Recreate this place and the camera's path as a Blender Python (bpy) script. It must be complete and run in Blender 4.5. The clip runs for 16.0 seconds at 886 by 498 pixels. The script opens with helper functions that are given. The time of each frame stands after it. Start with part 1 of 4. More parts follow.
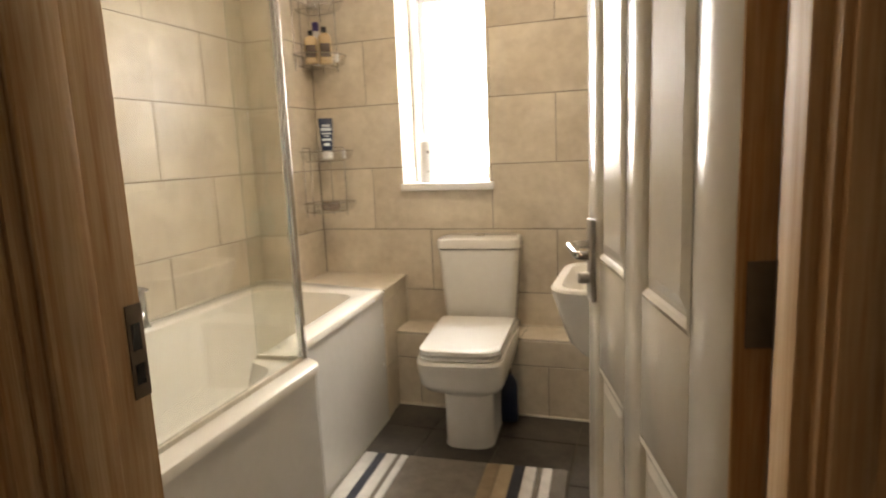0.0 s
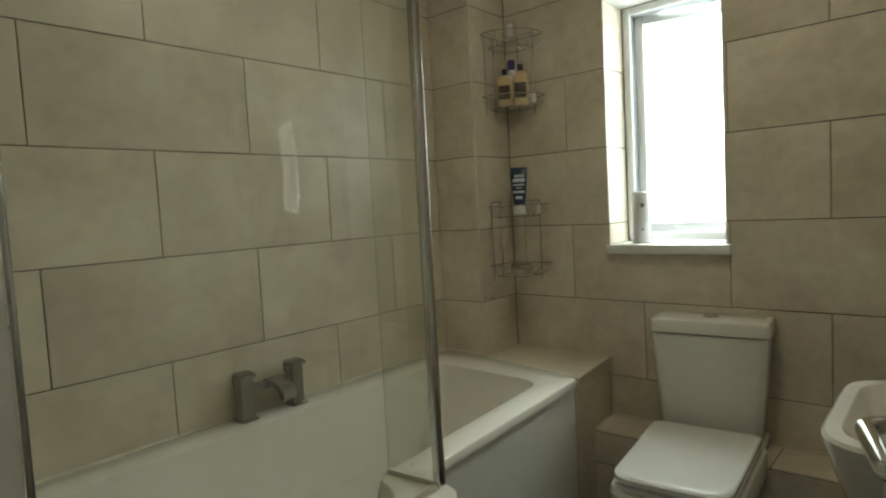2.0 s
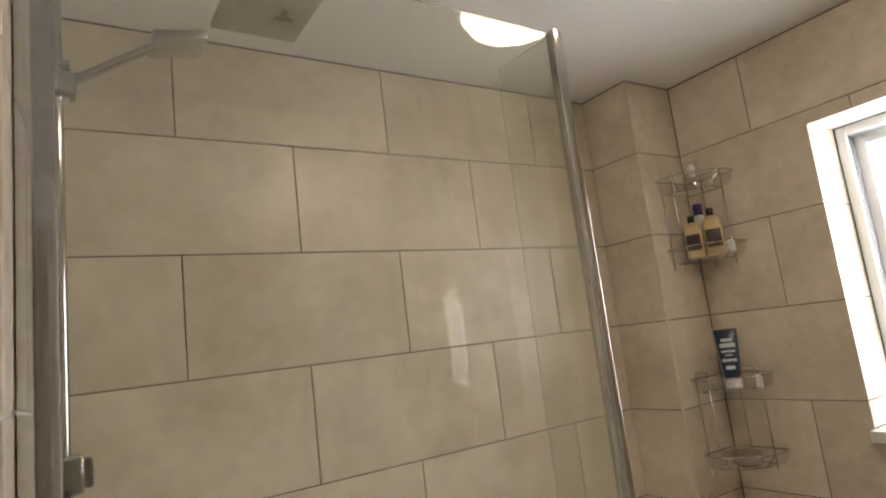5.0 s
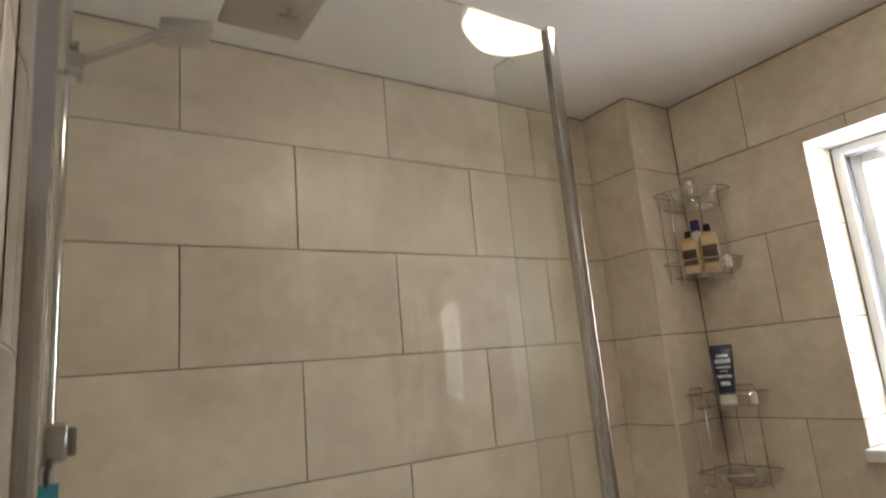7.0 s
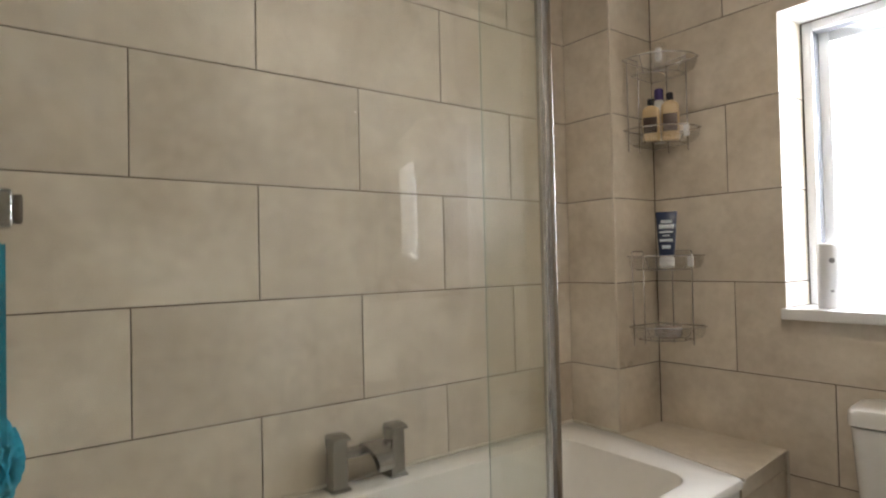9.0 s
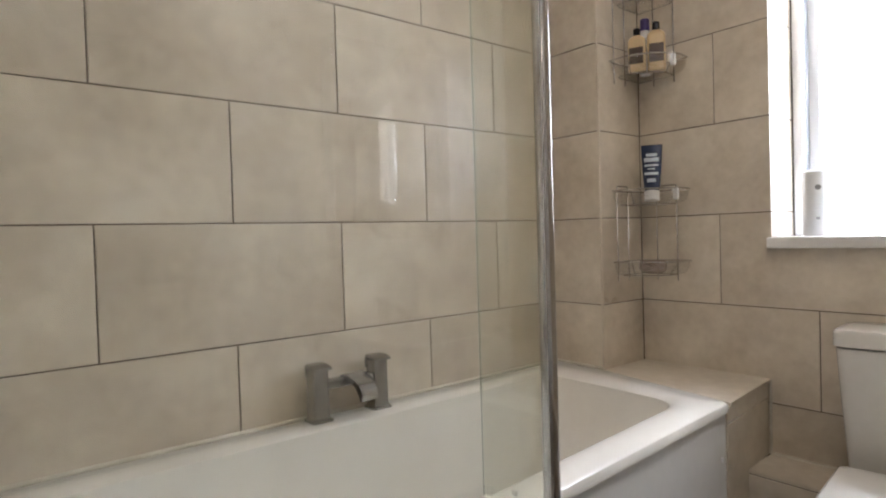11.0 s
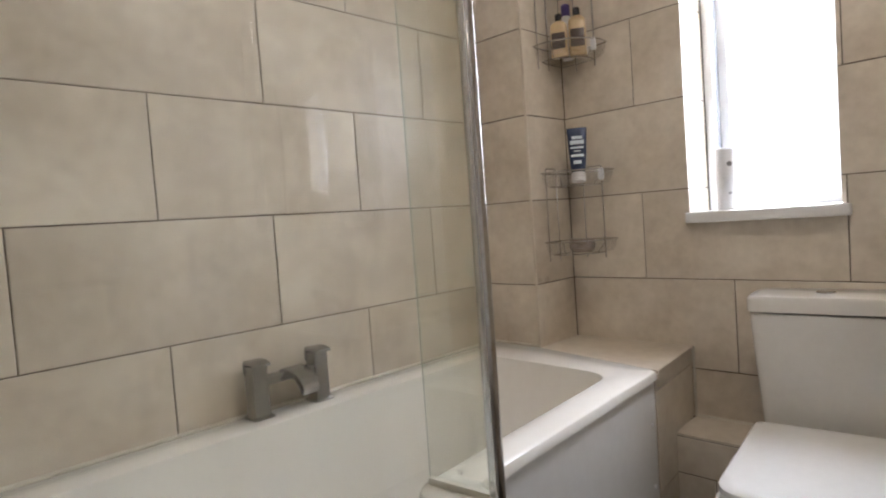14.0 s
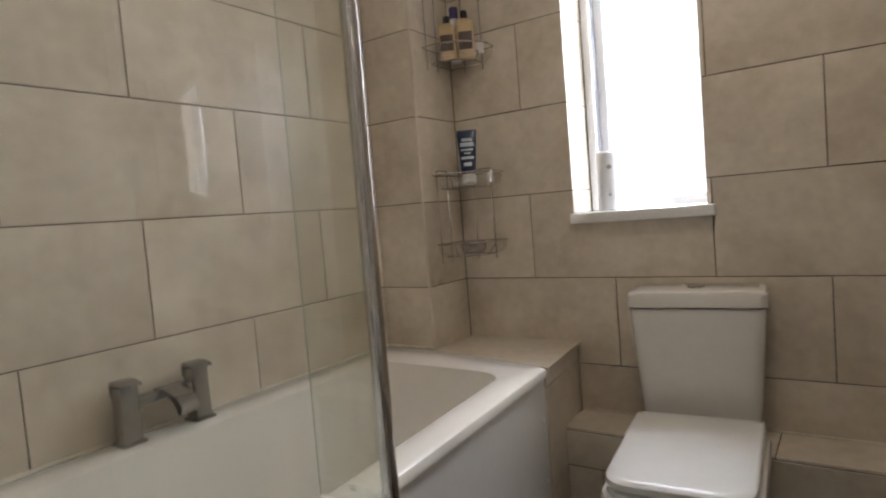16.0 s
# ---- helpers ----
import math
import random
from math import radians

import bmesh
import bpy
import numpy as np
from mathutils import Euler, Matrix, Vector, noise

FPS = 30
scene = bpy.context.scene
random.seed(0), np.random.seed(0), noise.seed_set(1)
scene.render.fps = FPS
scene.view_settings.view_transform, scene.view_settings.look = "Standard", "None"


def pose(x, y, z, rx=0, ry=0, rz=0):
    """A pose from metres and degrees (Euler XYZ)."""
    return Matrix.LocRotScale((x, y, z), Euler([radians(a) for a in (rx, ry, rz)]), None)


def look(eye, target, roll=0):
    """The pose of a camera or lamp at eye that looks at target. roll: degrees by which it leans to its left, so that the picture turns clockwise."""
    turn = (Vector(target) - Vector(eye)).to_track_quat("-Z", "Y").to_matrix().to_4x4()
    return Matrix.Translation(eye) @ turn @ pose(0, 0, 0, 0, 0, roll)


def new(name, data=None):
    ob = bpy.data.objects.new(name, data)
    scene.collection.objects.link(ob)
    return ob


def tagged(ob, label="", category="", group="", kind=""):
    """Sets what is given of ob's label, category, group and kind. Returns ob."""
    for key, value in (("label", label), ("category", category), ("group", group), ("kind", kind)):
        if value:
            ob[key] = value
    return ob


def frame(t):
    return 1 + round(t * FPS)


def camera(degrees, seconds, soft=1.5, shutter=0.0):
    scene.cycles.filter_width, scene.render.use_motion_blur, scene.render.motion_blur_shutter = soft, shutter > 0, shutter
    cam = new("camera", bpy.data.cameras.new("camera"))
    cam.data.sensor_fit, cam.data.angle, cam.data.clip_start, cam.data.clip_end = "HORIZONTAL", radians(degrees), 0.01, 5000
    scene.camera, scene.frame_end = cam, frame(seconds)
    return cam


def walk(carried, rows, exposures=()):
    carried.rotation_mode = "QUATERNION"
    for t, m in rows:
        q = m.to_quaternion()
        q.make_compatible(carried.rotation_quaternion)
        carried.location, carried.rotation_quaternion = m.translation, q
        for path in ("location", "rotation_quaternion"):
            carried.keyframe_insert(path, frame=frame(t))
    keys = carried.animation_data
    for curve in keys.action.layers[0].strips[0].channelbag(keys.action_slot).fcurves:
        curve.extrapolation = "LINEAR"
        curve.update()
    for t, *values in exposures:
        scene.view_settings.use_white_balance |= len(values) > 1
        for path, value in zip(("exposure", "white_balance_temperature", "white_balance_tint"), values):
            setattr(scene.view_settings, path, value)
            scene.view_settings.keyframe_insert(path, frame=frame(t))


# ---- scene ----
cam = camera(73.2, 16.0, 2.0, 0.5)
PATH = [
    (0, (1.771, -0.351, 1.18), (1.133, 1.518, 0.862), -2.5),
    (0.5, (1.801, -0.223, 1.196), (0.929, 1.556, 0.924), -2.8),
    (1, (1.733, -0.052, 1.212), (0.694, 1.644, 1.001), -2.8),
    (1.5, (1.709, 0.056, 1.217), (0.537, 1.669, 1.057), -3.2),
    (2, (1.701, 0.149, 1.216), (0.392, 1.655, 1.08), -3.1),
    (2.5, (1.678, 0.226, 1.236), (0.313, 1.682, 1.104), -3.6),
    (3, (1.652, 0.281, 1.272), (0.245, 1.699, 1.16), -4.8),
    (3.5, (1.606, 0.311, 1.304), (0.101, 1.628, 1.277), -6.8),
    (4, (1.552, 0.333, 1.36), (-0.043, 1.536, 1.446), -7.5),
    (4.5, (1.532, 0.345, 1.409), (-0.109, 1.47, 1.616), -7.1),
    (4.7, (1.528, 0.341, 1.44), (-0.117, 1.45, 1.694), -7.2),
    (6.8, (1.557, 0.368, 1.357), (-0.081, 1.42, 1.817), -5.6),
    (7, (1.539, 0.356, 1.359), (-0.096, 1.434, 1.763), -5.1),
    (7.5, (1.532, 0.35, 1.321), (-0.102, 1.465, 1.609), -3.9),
    (8, (1.531, 0.358, 1.28), (-0.099, 1.501, 1.467), -3.0),
    (8.5, (1.533, 0.362, 1.251), (-0.086, 1.532, 1.351), -1.9),
    (9, (1.524, 0.355, 1.21), (-0.076, 1.554, 1.252), -1.3),
    (9.5, (1.524, 0.354, 1.168), (-0.067, 1.566, 1.18), -1.2),
    (10, (1.502, 0.368, 1.127), (-0.074, 1.598, 1.106), -1.0),
    (10.2, (1.49, 0.374, 1.102), (-0.082, 1.611, 1.079), -1.1),
    (12.5, (1.449, 0.37, 1.061), (-0.061, 1.678, 0.966), -3.0),
    (13, (1.46, 0.372, 1.067), (-0.032, 1.7, 0.969), -3.7),
    (13.5, (1.459, 0.366, 1.073), (0.004, 1.735, 0.976), -4.0),
    (14, (1.467, 0.365, 1.073), (0.062, 1.785, 0.977), -4.1),
    (14.5, (1.457, 0.376, 1.068), (0.103, 1.844, 0.968), -4.3),
    (15, (1.449, 0.38, 1.072), (0.164, 1.91, 0.969), -4.5),
    (15.5, (1.444, 0.385, 1.073), (0.231, 1.971, 0.965), -4.6),
    (16, (1.451, 0.398, 1.075), (0.317, 2.041, 0.958), -4.6),
]
walk(cam, [(t, look(eye, target, roll)) for t, eye, target, roll in PATH],
     [(0.0, 0.70, 7600, 15), (0.7, 0.06, 6700, 3), (1.3, -0.52, 6550, -7), (2.5, -0.82, 6700, -6), (3.2, -0.30, 6650, 8), (4.0, -0.15, 6950, 15), (7.0, -0.18, 6700, 15), (9.0, -0.05, 6300, 14), (12.5, 0.21, 6000, 17), (14.5, 0.18, 6000, 17), (16.0, -0.30, 6250, 16)])

WINDOW_W, LAMP_E = 225.0, 23.5

# ---------------------------------------------------------------- light
world = bpy.data.worlds.new("world")
scene.world = world
world.use_nodes = True
wn = world.node_tree.nodes
sky = wn.new("ShaderNodeTexSky")
sky.sky_type, sky.sun_disc = "NISHITA", False
sky.sun_elevation, sky.sun_rotation = radians(38), radians(20)
wn["Background"].inputs["Strength"].default_value = 0.1
world.node_tree.links.new(sky.outputs["Color"], wn["Background"].inputs["Color"])

sun_data = bpy.data.lights.new("sun", "SUN")
sun_data.energy, sun_data.angle, sun_data.color = 0.8, radians(15), (1.0, 0.96, 0.9)
sun = new("sun", sun_data)
sun.matrix_world = look((1.6, 6, 5), (0.9, 2.4, 1.2))

# the sky's light in the window opening
win_light = bpy.data.lights.new("window_light", "AREA")
win_light.shape, win_light.size, win_light.size_y = "RECTANGLE", 1.8, 1.3
win_light.energy, win_light.color = WINDOW_W, (0.87, 0.945, 1.0)
window_lamp = new("window_light", win_light)
window_lamp.matrix_world = look((1.05, 2.95, 2.12), (1.05, 0.95, 2.12))

# ---------------------------------------------------------------- helpers
def material(name, base, rough=0.5, metal=0.0):
    m = bpy.data.materials.new(name)
    m.use_nodes = True
    b = m.node_tree.nodes["Principled BSDF"]
    b.inputs["Base Color"].default_value = (*base, 1)
    b.inputs["Roughness"].default_value = rough
    b.inputs["Metallic"].default_value = metal
    return m


def node(m, kind, **values):
    n = m.node_tree.nodes.new(kind)
    for key, value in values.items():
        n.inputs[key].default_value = value
    return n


def link(m, a, b):
    m.node_tree.links.new(a, b)


def mottled(name, dark, light, rough, scale, detail_scale, bump=0.0, rough_vary=0.05, per_object=0.0, coat=0.0):
    """A surface with cloudy colour at two scales, uneven gloss and fine relief."""
    m = material(name, light, rough)
    b = m.node_tree.nodes["Principled BSDF"]
    co = m.node_tree.nodes.new("ShaderNodeTexCoord")
    pos = m.node_tree.nodes.new("ShaderNodeVectorMath")
    pos.operation = "ADD"
    link(m, co.outputs["Object"], pos.inputs[0])
    info = m.node_tree.nodes.new("ShaderNodeObjectInfo")
    mul = m.node_tree.nodes.new("ShaderNodeMath")
    mul.operation = "MULTIPLY"
    mul.inputs[1].default_value = 37.0 if per_object else 0.0
    link(m, info.outputs["Random"], mul.inputs[0])
    link(m, mul.outputs[0], pos.inputs[1])
    big = node(m, "ShaderNodeTexNoise", Scale=scale, Detail=4.0, Roughness=0.6)
    small = node(m, "ShaderNodeTexNoise", Scale=detail_scale, Detail=3.0, Roughness=0.6)
    link(m, pos.outputs[0], big.inputs["Vector"])
    link(m, pos.outputs[0], small.inputs["Vector"])
    mix = m.node_tree.nodes.new("ShaderNodeMath")
    mix.operation = "MULTIPLY_ADD"
    mix.inputs[1].default_value = 0.35
    link(m, small.outputs["Fac"], mix.inputs[0])
    link(m, big.outputs["Fac"], mix.inputs[2])
    ramp = m.node_tree.nodes.new("ShaderNodeValToRGB")
    ramp.color_ramp.elements[0].position, ramp.color_ramp.elements[0].color = 0.45, (*dark, 1)
    ramp.color_ramp.elements[1].position, ramp.color_ramp.elements[1].color = 0.9, (*light, 1)
    link(m, mix.outputs[0], ramp.inputs["Fac"])
    out = ramp.outputs["Color"]
    if per_object:
        hsv = m.node_tree.nodes.new("ShaderNodeHueSaturation")
        vary = m.node_tree.nodes.new("ShaderNodeMapRange")
        vary.inputs["To Min"].default_value, vary.inputs["To Max"].default_value = 1 - per_object, 1 + per_object
        link(m, info.outputs["Random"], vary.inputs["Value"])
        link(m, vary.outputs[0], hsv.inputs["Value"])
        link(m, out, hsv.inputs["Color"])
        out = hsv.outputs["Color"]
    link(m, out, b.inputs["Base Color"])
    gloss = m.node_tree.nodes.new("ShaderNodeMapRange")
    gloss.inputs["To Min"].default_value, gloss.inputs["To Max"].default_value = max(0.02, rough - rough_vary), rough + rough_vary
    link(m, big.outputs["Fac"], gloss.inputs["Value"])
    link(m, gloss.outputs[0], b.inputs["Roughness"])
    if bump:
        bn = node(m, "ShaderNodeBump", Strength=0.4, Distance=bump)
        link(m, mix.outputs[0], bn.inputs["Height"])
        link(m, bn.outputs[0], b.inputs["Normal"])
    return m


def emissive(name, colour, strength):
    m = material(name, colour, 0.4)
    b = m.node_tree.nodes["Principled BSDF"]
    b.inputs["Emission Color"].default_value = (*colour, 1)
    b.inputs["Emission Strength"].default_value = strength
    return m


def glass(name, tint, rough=0.0):
    m = material(name, tint, rough)
    b = m.node_tree.nodes["Principled BSDF"]
    b.inputs["Transmission Weight"].default_value = 1.0
    b.inputs["IOR"].default_value = 1.54
    return m


TILE = mottled("beige_tile", (0.51, 0.435, 0.338), (0.755, 0.68, 0.567), 0.30, 3.2, 26.0, 0.0004, 0.06, 0.035)
GROUT = mottled("grout", (0.10, 0.075, 0.05), (0.19, 0.15, 0.11), 0.85, 9.0, 90.0, 0.0005)
SEALANT = mottled("sealant", (0.55, 0.50, 0.40), (0.75, 0.72, 0.64), 0.35, 12.0, 60.0)
PAINT = mottled("ceiling_paint", (0.74, 0.72, 0.69), (0.80, 0.78, 0.75), 0.8, 2.0, 60.0, 0.0003)
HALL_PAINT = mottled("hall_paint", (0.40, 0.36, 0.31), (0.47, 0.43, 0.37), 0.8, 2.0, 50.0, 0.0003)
ACRYLIC = mottled("bath_acrylic", (0.79, 0.76, 0.70), (0.86, 0.835, 0.775), 0.14, 2.0, 30.0, 0.0, 0.05)
PANEL = mottled("bath_panel", (0.70, 0.69, 0.66), (0.78, 0.77, 0.74), 0.25, 2.0, 30.0, 0.0003)
CERAMIC = mottled("white_ceramic", (0.70, 0.675, 0.62), (0.78, 0.755, 0.70), 0.09, 2.0, 40.0, 0.0, 0.03)
SEAT = mottled("seat_plastic", (0.78, 0.77, 0.74), (0.85, 0.84, 0.81), 0.18, 3.0, 40.0, 0.0, 0.04)
CHROME = mottled("chrome", (0.50, 0.50, 0.50), (0.66, 0.66, 0.66), 0.10, 6.0, 80.0, 0.0, 0.05)
CHROME.node_tree.nodes["Principled BSDF"].inputs["Metallic"].default_value = 1.0
WIRE = mottled("chromed_wire", (0.50, 0.49, 0.48), (0.64, 0.63, 0.62), 0.12, 6.0, 80.0, 0.0, 0.05)
WIRE.node_tree.nodes["Principled BSDF"].inputs["Metallic"].default_value = 1.0
STEEL = mottled("satin_steel", (0.42, 0.41, 0.40), (0.58, 0.57, 0.55), 0.3, 8.0, 90.0, 0.0, 0.08)
STEEL.node_tree.nodes["Principled BSDF"].inputs["Metallic"].default_value = 1.0
TAPMETAL = mottled("dull_chrome", (0.36, 0.36, 0.36), (0.50, 0.50, 0.50), 0.16, 9.0, 80.0, 0.0, 0.07)
TAPMETAL.node_tree.nodes["Principled BSDF"].inputs["Metallic"].default_value = 1.0
BRONZE = mottled("dark_bronze", (0.10, 0.07, 0.045), (0.20, 0.15, 0.10), 0.4, 8.0, 60.0)
IRON = mottled("dark_hinge_steel", (0.11, 0.09, 0.07), (0.19, 0.165, 0.135), 0.4, 8.0, 60.0)
GLASS = glass("screen_glass", (0.912, 0.924, 0.878))
g_nodes = GLASS.node_tree.nodes
g_co = g_nodes.new("ShaderNodeTexCoord")
g_map = g_nodes.new("ShaderNodeMapping")
g_map.inputs["Scale"].default_value = (9.0, 9.0, 1.1)
link(GLASS, g_co.outputs["Object"], g_map.inputs["Vector"])
g_noise = node(GLASS, "ShaderNodeTexNoise", Scale=3.0, Detail=6.0, Roughness=0.65)
link(GLASS, g_map.outputs[0], g_noise.inputs["Vector"])
g_rng = g_nodes.new("ShaderNodeMapRange")
g_rng.inputs["From Min"].default_value, g_rng.inputs["From Max"].default_value = 0.52, 0.85
g_rng.inputs["To Min"].default_value, g_rng.inputs["To Max"].default_value = 0.0, 0.06
link(GLASS, g_noise.outputs["Fac"], g_rng.inputs["Value"])
g_film = node(GLASS, "ShaderNodeBsdfDiffuse", Color=(0.75, 0.75, 0.72, 1))
g_mix = g_nodes.new("ShaderNodeMixShader")
link(GLASS, g_rng.outputs[0], g_mix.inputs["Fac"])
link(GLASS, g_nodes["Principled BSDF"].outputs[0], g_mix.inputs[1])
link(GLASS, g_film.outputs[0], g_mix.inputs[2])
link(GLASS, g_mix.outputs[0], g_nodes["Material Output"].inputs["Surface"])
GLASS_EDGE = mottled("ground_glass_edge", (0.32, 0.37, 0.31), (0.44, 0.48, 0.41), 0.18, 8.0, 60.0)
PANE = glass("window_glass", (0.98, 0.99, 0.99))
CLEAR = material("clear_plastic", (0.9, 0.9, 0.9), 0.1)
c_nodes = CLEAR.node_tree.nodes
c_tr = node(CLEAR, "ShaderNodeBsdfTransparent", Color=(0.94, 0.935, 0.925, 1))
c_gl = node(CLEAR, "ShaderNodeBsdfGlossy", Color=(1, 1, 1, 1), Roughness=0.06)
c_mix = c_nodes.new("ShaderNodeMixShader")
c_mix.inputs["Fac"].default_value = 0.11
link(CLEAR, c_tr.outputs[0], c_mix.inputs[1])
link(CLEAR, c_gl.outputs[0], c_mix.inputs[2])
link(CLEAR, c_mix.outputs[0], c_nodes["Material Output"].inputs["Surface"])
UPVC = mottled("white_upvc", (0.78, 0.79, 0.80), (0.84, 0.85, 0.86), 0.25, 2.0, 30.0)
MIRROR = material("mirror_silver", (0.92, 0.93, 0.93), 0.01, 1.0)
GASKET = material("window_gasket", (0.22, 0.22, 0.23), 0.6)
SILLSTONE = mottled("white_sill", (0.74, 0.73, 0.71), (0.82, 0.81, 0.79), 0.3, 4.0, 50.0)
DOORPAINT = mottled("door_paint", (0.66, 0.63, 0.56), (0.74, 0.71, 0.64), 0.16, 2.5, 45.0, 0.0005, 0.05)
FRAMEWOOD = material("frame_wood", (0.4, 0.26, 0.13), 0.58)
fb = FRAMEWOOD.node_tree.nodes["Principled BSDF"]
fb.inputs["Specular IOR Level"].default_value = 0.25
f_co = FRAMEWOOD.node_tree.nodes.new("ShaderNodeTexCoord")
f_map = FRAMEWOOD.node_tree.nodes.new("ShaderNodeMapping")
f_map.inputs["Scale"].default_value = (1.0, 1.0, 0.035)
link(FRAMEWOOD, f_co.outputs["Object"], f_map.inputs["Vector"])
f_big = node(FRAMEWOOD, "ShaderNodeTexNoise", Scale=38.0, Detail=5.0, Roughness=0.65, Distortion=0.6)
f_fine = node(FRAMEWOOD, "ShaderNodeTexNoise", Scale=260.0, Detail=3.0, Roughness=0.6)
link(FRAMEWOOD, f_map.outputs[0], f_big.inputs["Vector"])
link(FRAMEWOOD, f_map.outputs[0], f_fine.inputs["Vector"])
f_sum = FRAMEWOOD.node_tree.nodes.new("ShaderNodeMath")
f_sum.operation = "MULTIPLY_ADD"
f_sum.inputs[1].default_value = 0.4
link(FRAMEWOOD, f_fine.outputs["Fac"], f_sum.inputs[0])
link(FRAMEWOOD, f_big.outputs["Fac"], f_sum.inputs[2])
f_ramp = FRAMEWOOD.node_tree.nodes.new("ShaderNodeValToRGB")
f_ramp.color_ramp.elements[0].position, f_ramp.color_ramp.elements[0].color = 0.50, (0.43, 0.235, 0.095, 1)
f_ramp.color_ramp.elements[1].position, f_ramp.color_ramp.elements[1].color = 0.85, (0.63, 0.46, 0.28, 1)
link(FRAMEWOOD, f_sum.outputs[0], f_ramp.inputs["Fac"])
link(FRAMEWOOD, f_ramp.outputs["Color"], fb.inputs["Base Color"])
f_bump = node(FRAMEWOOD, "ShaderNodeBump", Strength=0.3, Distance=0.0006)
link(FRAMEWOOD, f_sum.outputs[0], f_bump.inputs["Height"])
link(FRAMEWOOD, f_bump.outputs[0], fb.inputs["Normal"])
VINYL = mottled("floor_vinyl", (0.032, 0.027, 0.023), (0.105, 0.09, 0.075), 0.40, 7.0, 45.0, 0.0006, 0.10, 0.10)
CARPET = mottled("hall_carpet", (0.16, 0.13, 0.10), (0.25, 0.21, 0.17), 0.95, 8.0, 220.0, 0.003)
LAMP = emissive("lamp_diffuser", (1.0, 0.86, 0.66), LAMP_E)
# daylight on the distance, put in as emission
OUTSIDE = emissive("glowing_distance", (0.90, 0.95, 1.0), 10.0)
# warm glow of the added, unseen hall lamp
HALL_FILL = emissive("hall_fill_glow", (1.0, 0.70, 0.40), 10.0)
BOTTLE = mottled("beige_bottle", (0.55, 0.40, 0.21), (0.66, 0.50, 0.29), 0.3, 6.0, 40.0)
BROWN = material("brown_label", (0.06, 0.035, 0.025), 0.4)
BLACKCAP = material("black_cap", (0.015, 0.014, 0.018), 0.25)
PURPLE = material("purple_cap", (0.05, 0.03, 0.16), 0.3)
FROST = mottled("frosted_plastic", (0.70, 0.70, 0.69), (0.80, 0.80, 0.79), 0.25, 6.0, 40.0)
NAVY = mottled("navy_tube", (0.010, 0.022, 0.065), (0.016, 0.034, 0.09), 0.3, 6.0, 40.0)
PALEBLUE = material("tube_print", (0.62, 0.70, 0.76), 0.4)
WHITECAP = material("white_cap", (0.8, 0.8, 0.79), 0.3)
DISH = mottled("brown_glass", (0.20, 0.15, 0.12), (0.36, 0.29, 0.25), 0.12, 20.0, 80.0)
SOAP = mottled("pink_soap", (0.36, 0.22, 0.18), (0.48, 0.31, 0.26), 0.4, 10.0, 60.0)
CAN = mottled("white_can", (0.74, 0.75, 0.77), (0.80, 0.81, 0.83), 0.3, 4.0, 40.0)
GREYPRINT = material("grey_print", (0.35, 0.36, 0.38), 0.4)
TEAL = mottled("teal_mitt", (0.0, 0.18, 0.28), (0.01, 0.30, 0.42), 0.9, 20.0, 160.0, 0.003)
MAT_GREY = mottled("mat_grey", (0.14, 0.12, 0.10), (0.21, 0.185, 0.155), 0.95, 20.0, 240.0, 0.003)
MAT_WHITE = mottled("mat_white", (0.55, 0.53, 0.50), (0.70, 0.68, 0.64), 0.95, 20.0, 240.0, 0.003)
MAT_NAVY = mottled("mat_navy", (0.03, 0.035, 0.05), (0.06, 0.065, 0.085), 0.95, 20.0, 240.0, 0.003)
MAT_SAND = mottled("mat_sand", (0.34, 0.26, 0.17), (0.44, 0.35, 0.24), 0.95, 20.0, 240.0, 0.003)
MAT_TAN = mottled("mat_tan", (0.22, 0.16, 0.10), (0.30, 0.23, 0.15), 0.95, 20.0, 240.0, 0.003)


def mesh_of(bm, mat, smooth=False, angle=35):
    bmesh.ops.recalc_face_normals(bm, faces=bm.faces)
    me = bpy.data.meshes.new("mesh")
    bm.to_mesh(me)
    bm.free()
    me.materials.append(mat)
    if smooth:
        me.shade_smooth()
        me.set_sharp_from_angle(angle=radians(angle))
    return me


def part(name, bm, mat, parent=None, label="", smooth=True, at=None):
    """Links a bmesh (or a ready mesh) as one object, under a thing or a part."""
    me = bm if isinstance(bm, bpy.types.Mesh) else mesh_of(bm, mat, smooth)
    ob = new(name, me)
    if at is not None:
        ob.matrix_basis = at
    if parent is not None:
        ob.parent = parent
    return tagged(ob, label)


def thing(name, label, category, at=None, group="", kind=""):
    ob = new(name)
    ob.empty_display_size = 0.05
    if at is not None:
        ob.matrix_basis = at
    return tagged(ob, label, category, group, kind)


def box(lo, hi, bevel=0.0, seg=2, bm=None):
    bm = bm or bmesh.new()
    made = bmesh.ops.create_cube(bm, size=1)["verts"]
    c = [(a + b) / 2 for a, b in zip(lo, hi)]
    s = [b - a for a, b in zip(lo, hi)]
    for v in made:
        v.co = Vector([c[i] + v.co[i] * s[i] for i in range(3)])
    if bevel:
        edges = {e for v in made for e in v.link_edges}
        bmesh.ops.bevel(bm, geom=list(edges), offset=bevel, segments=seg, affect="EDGES", profile=0.5)
    return bm


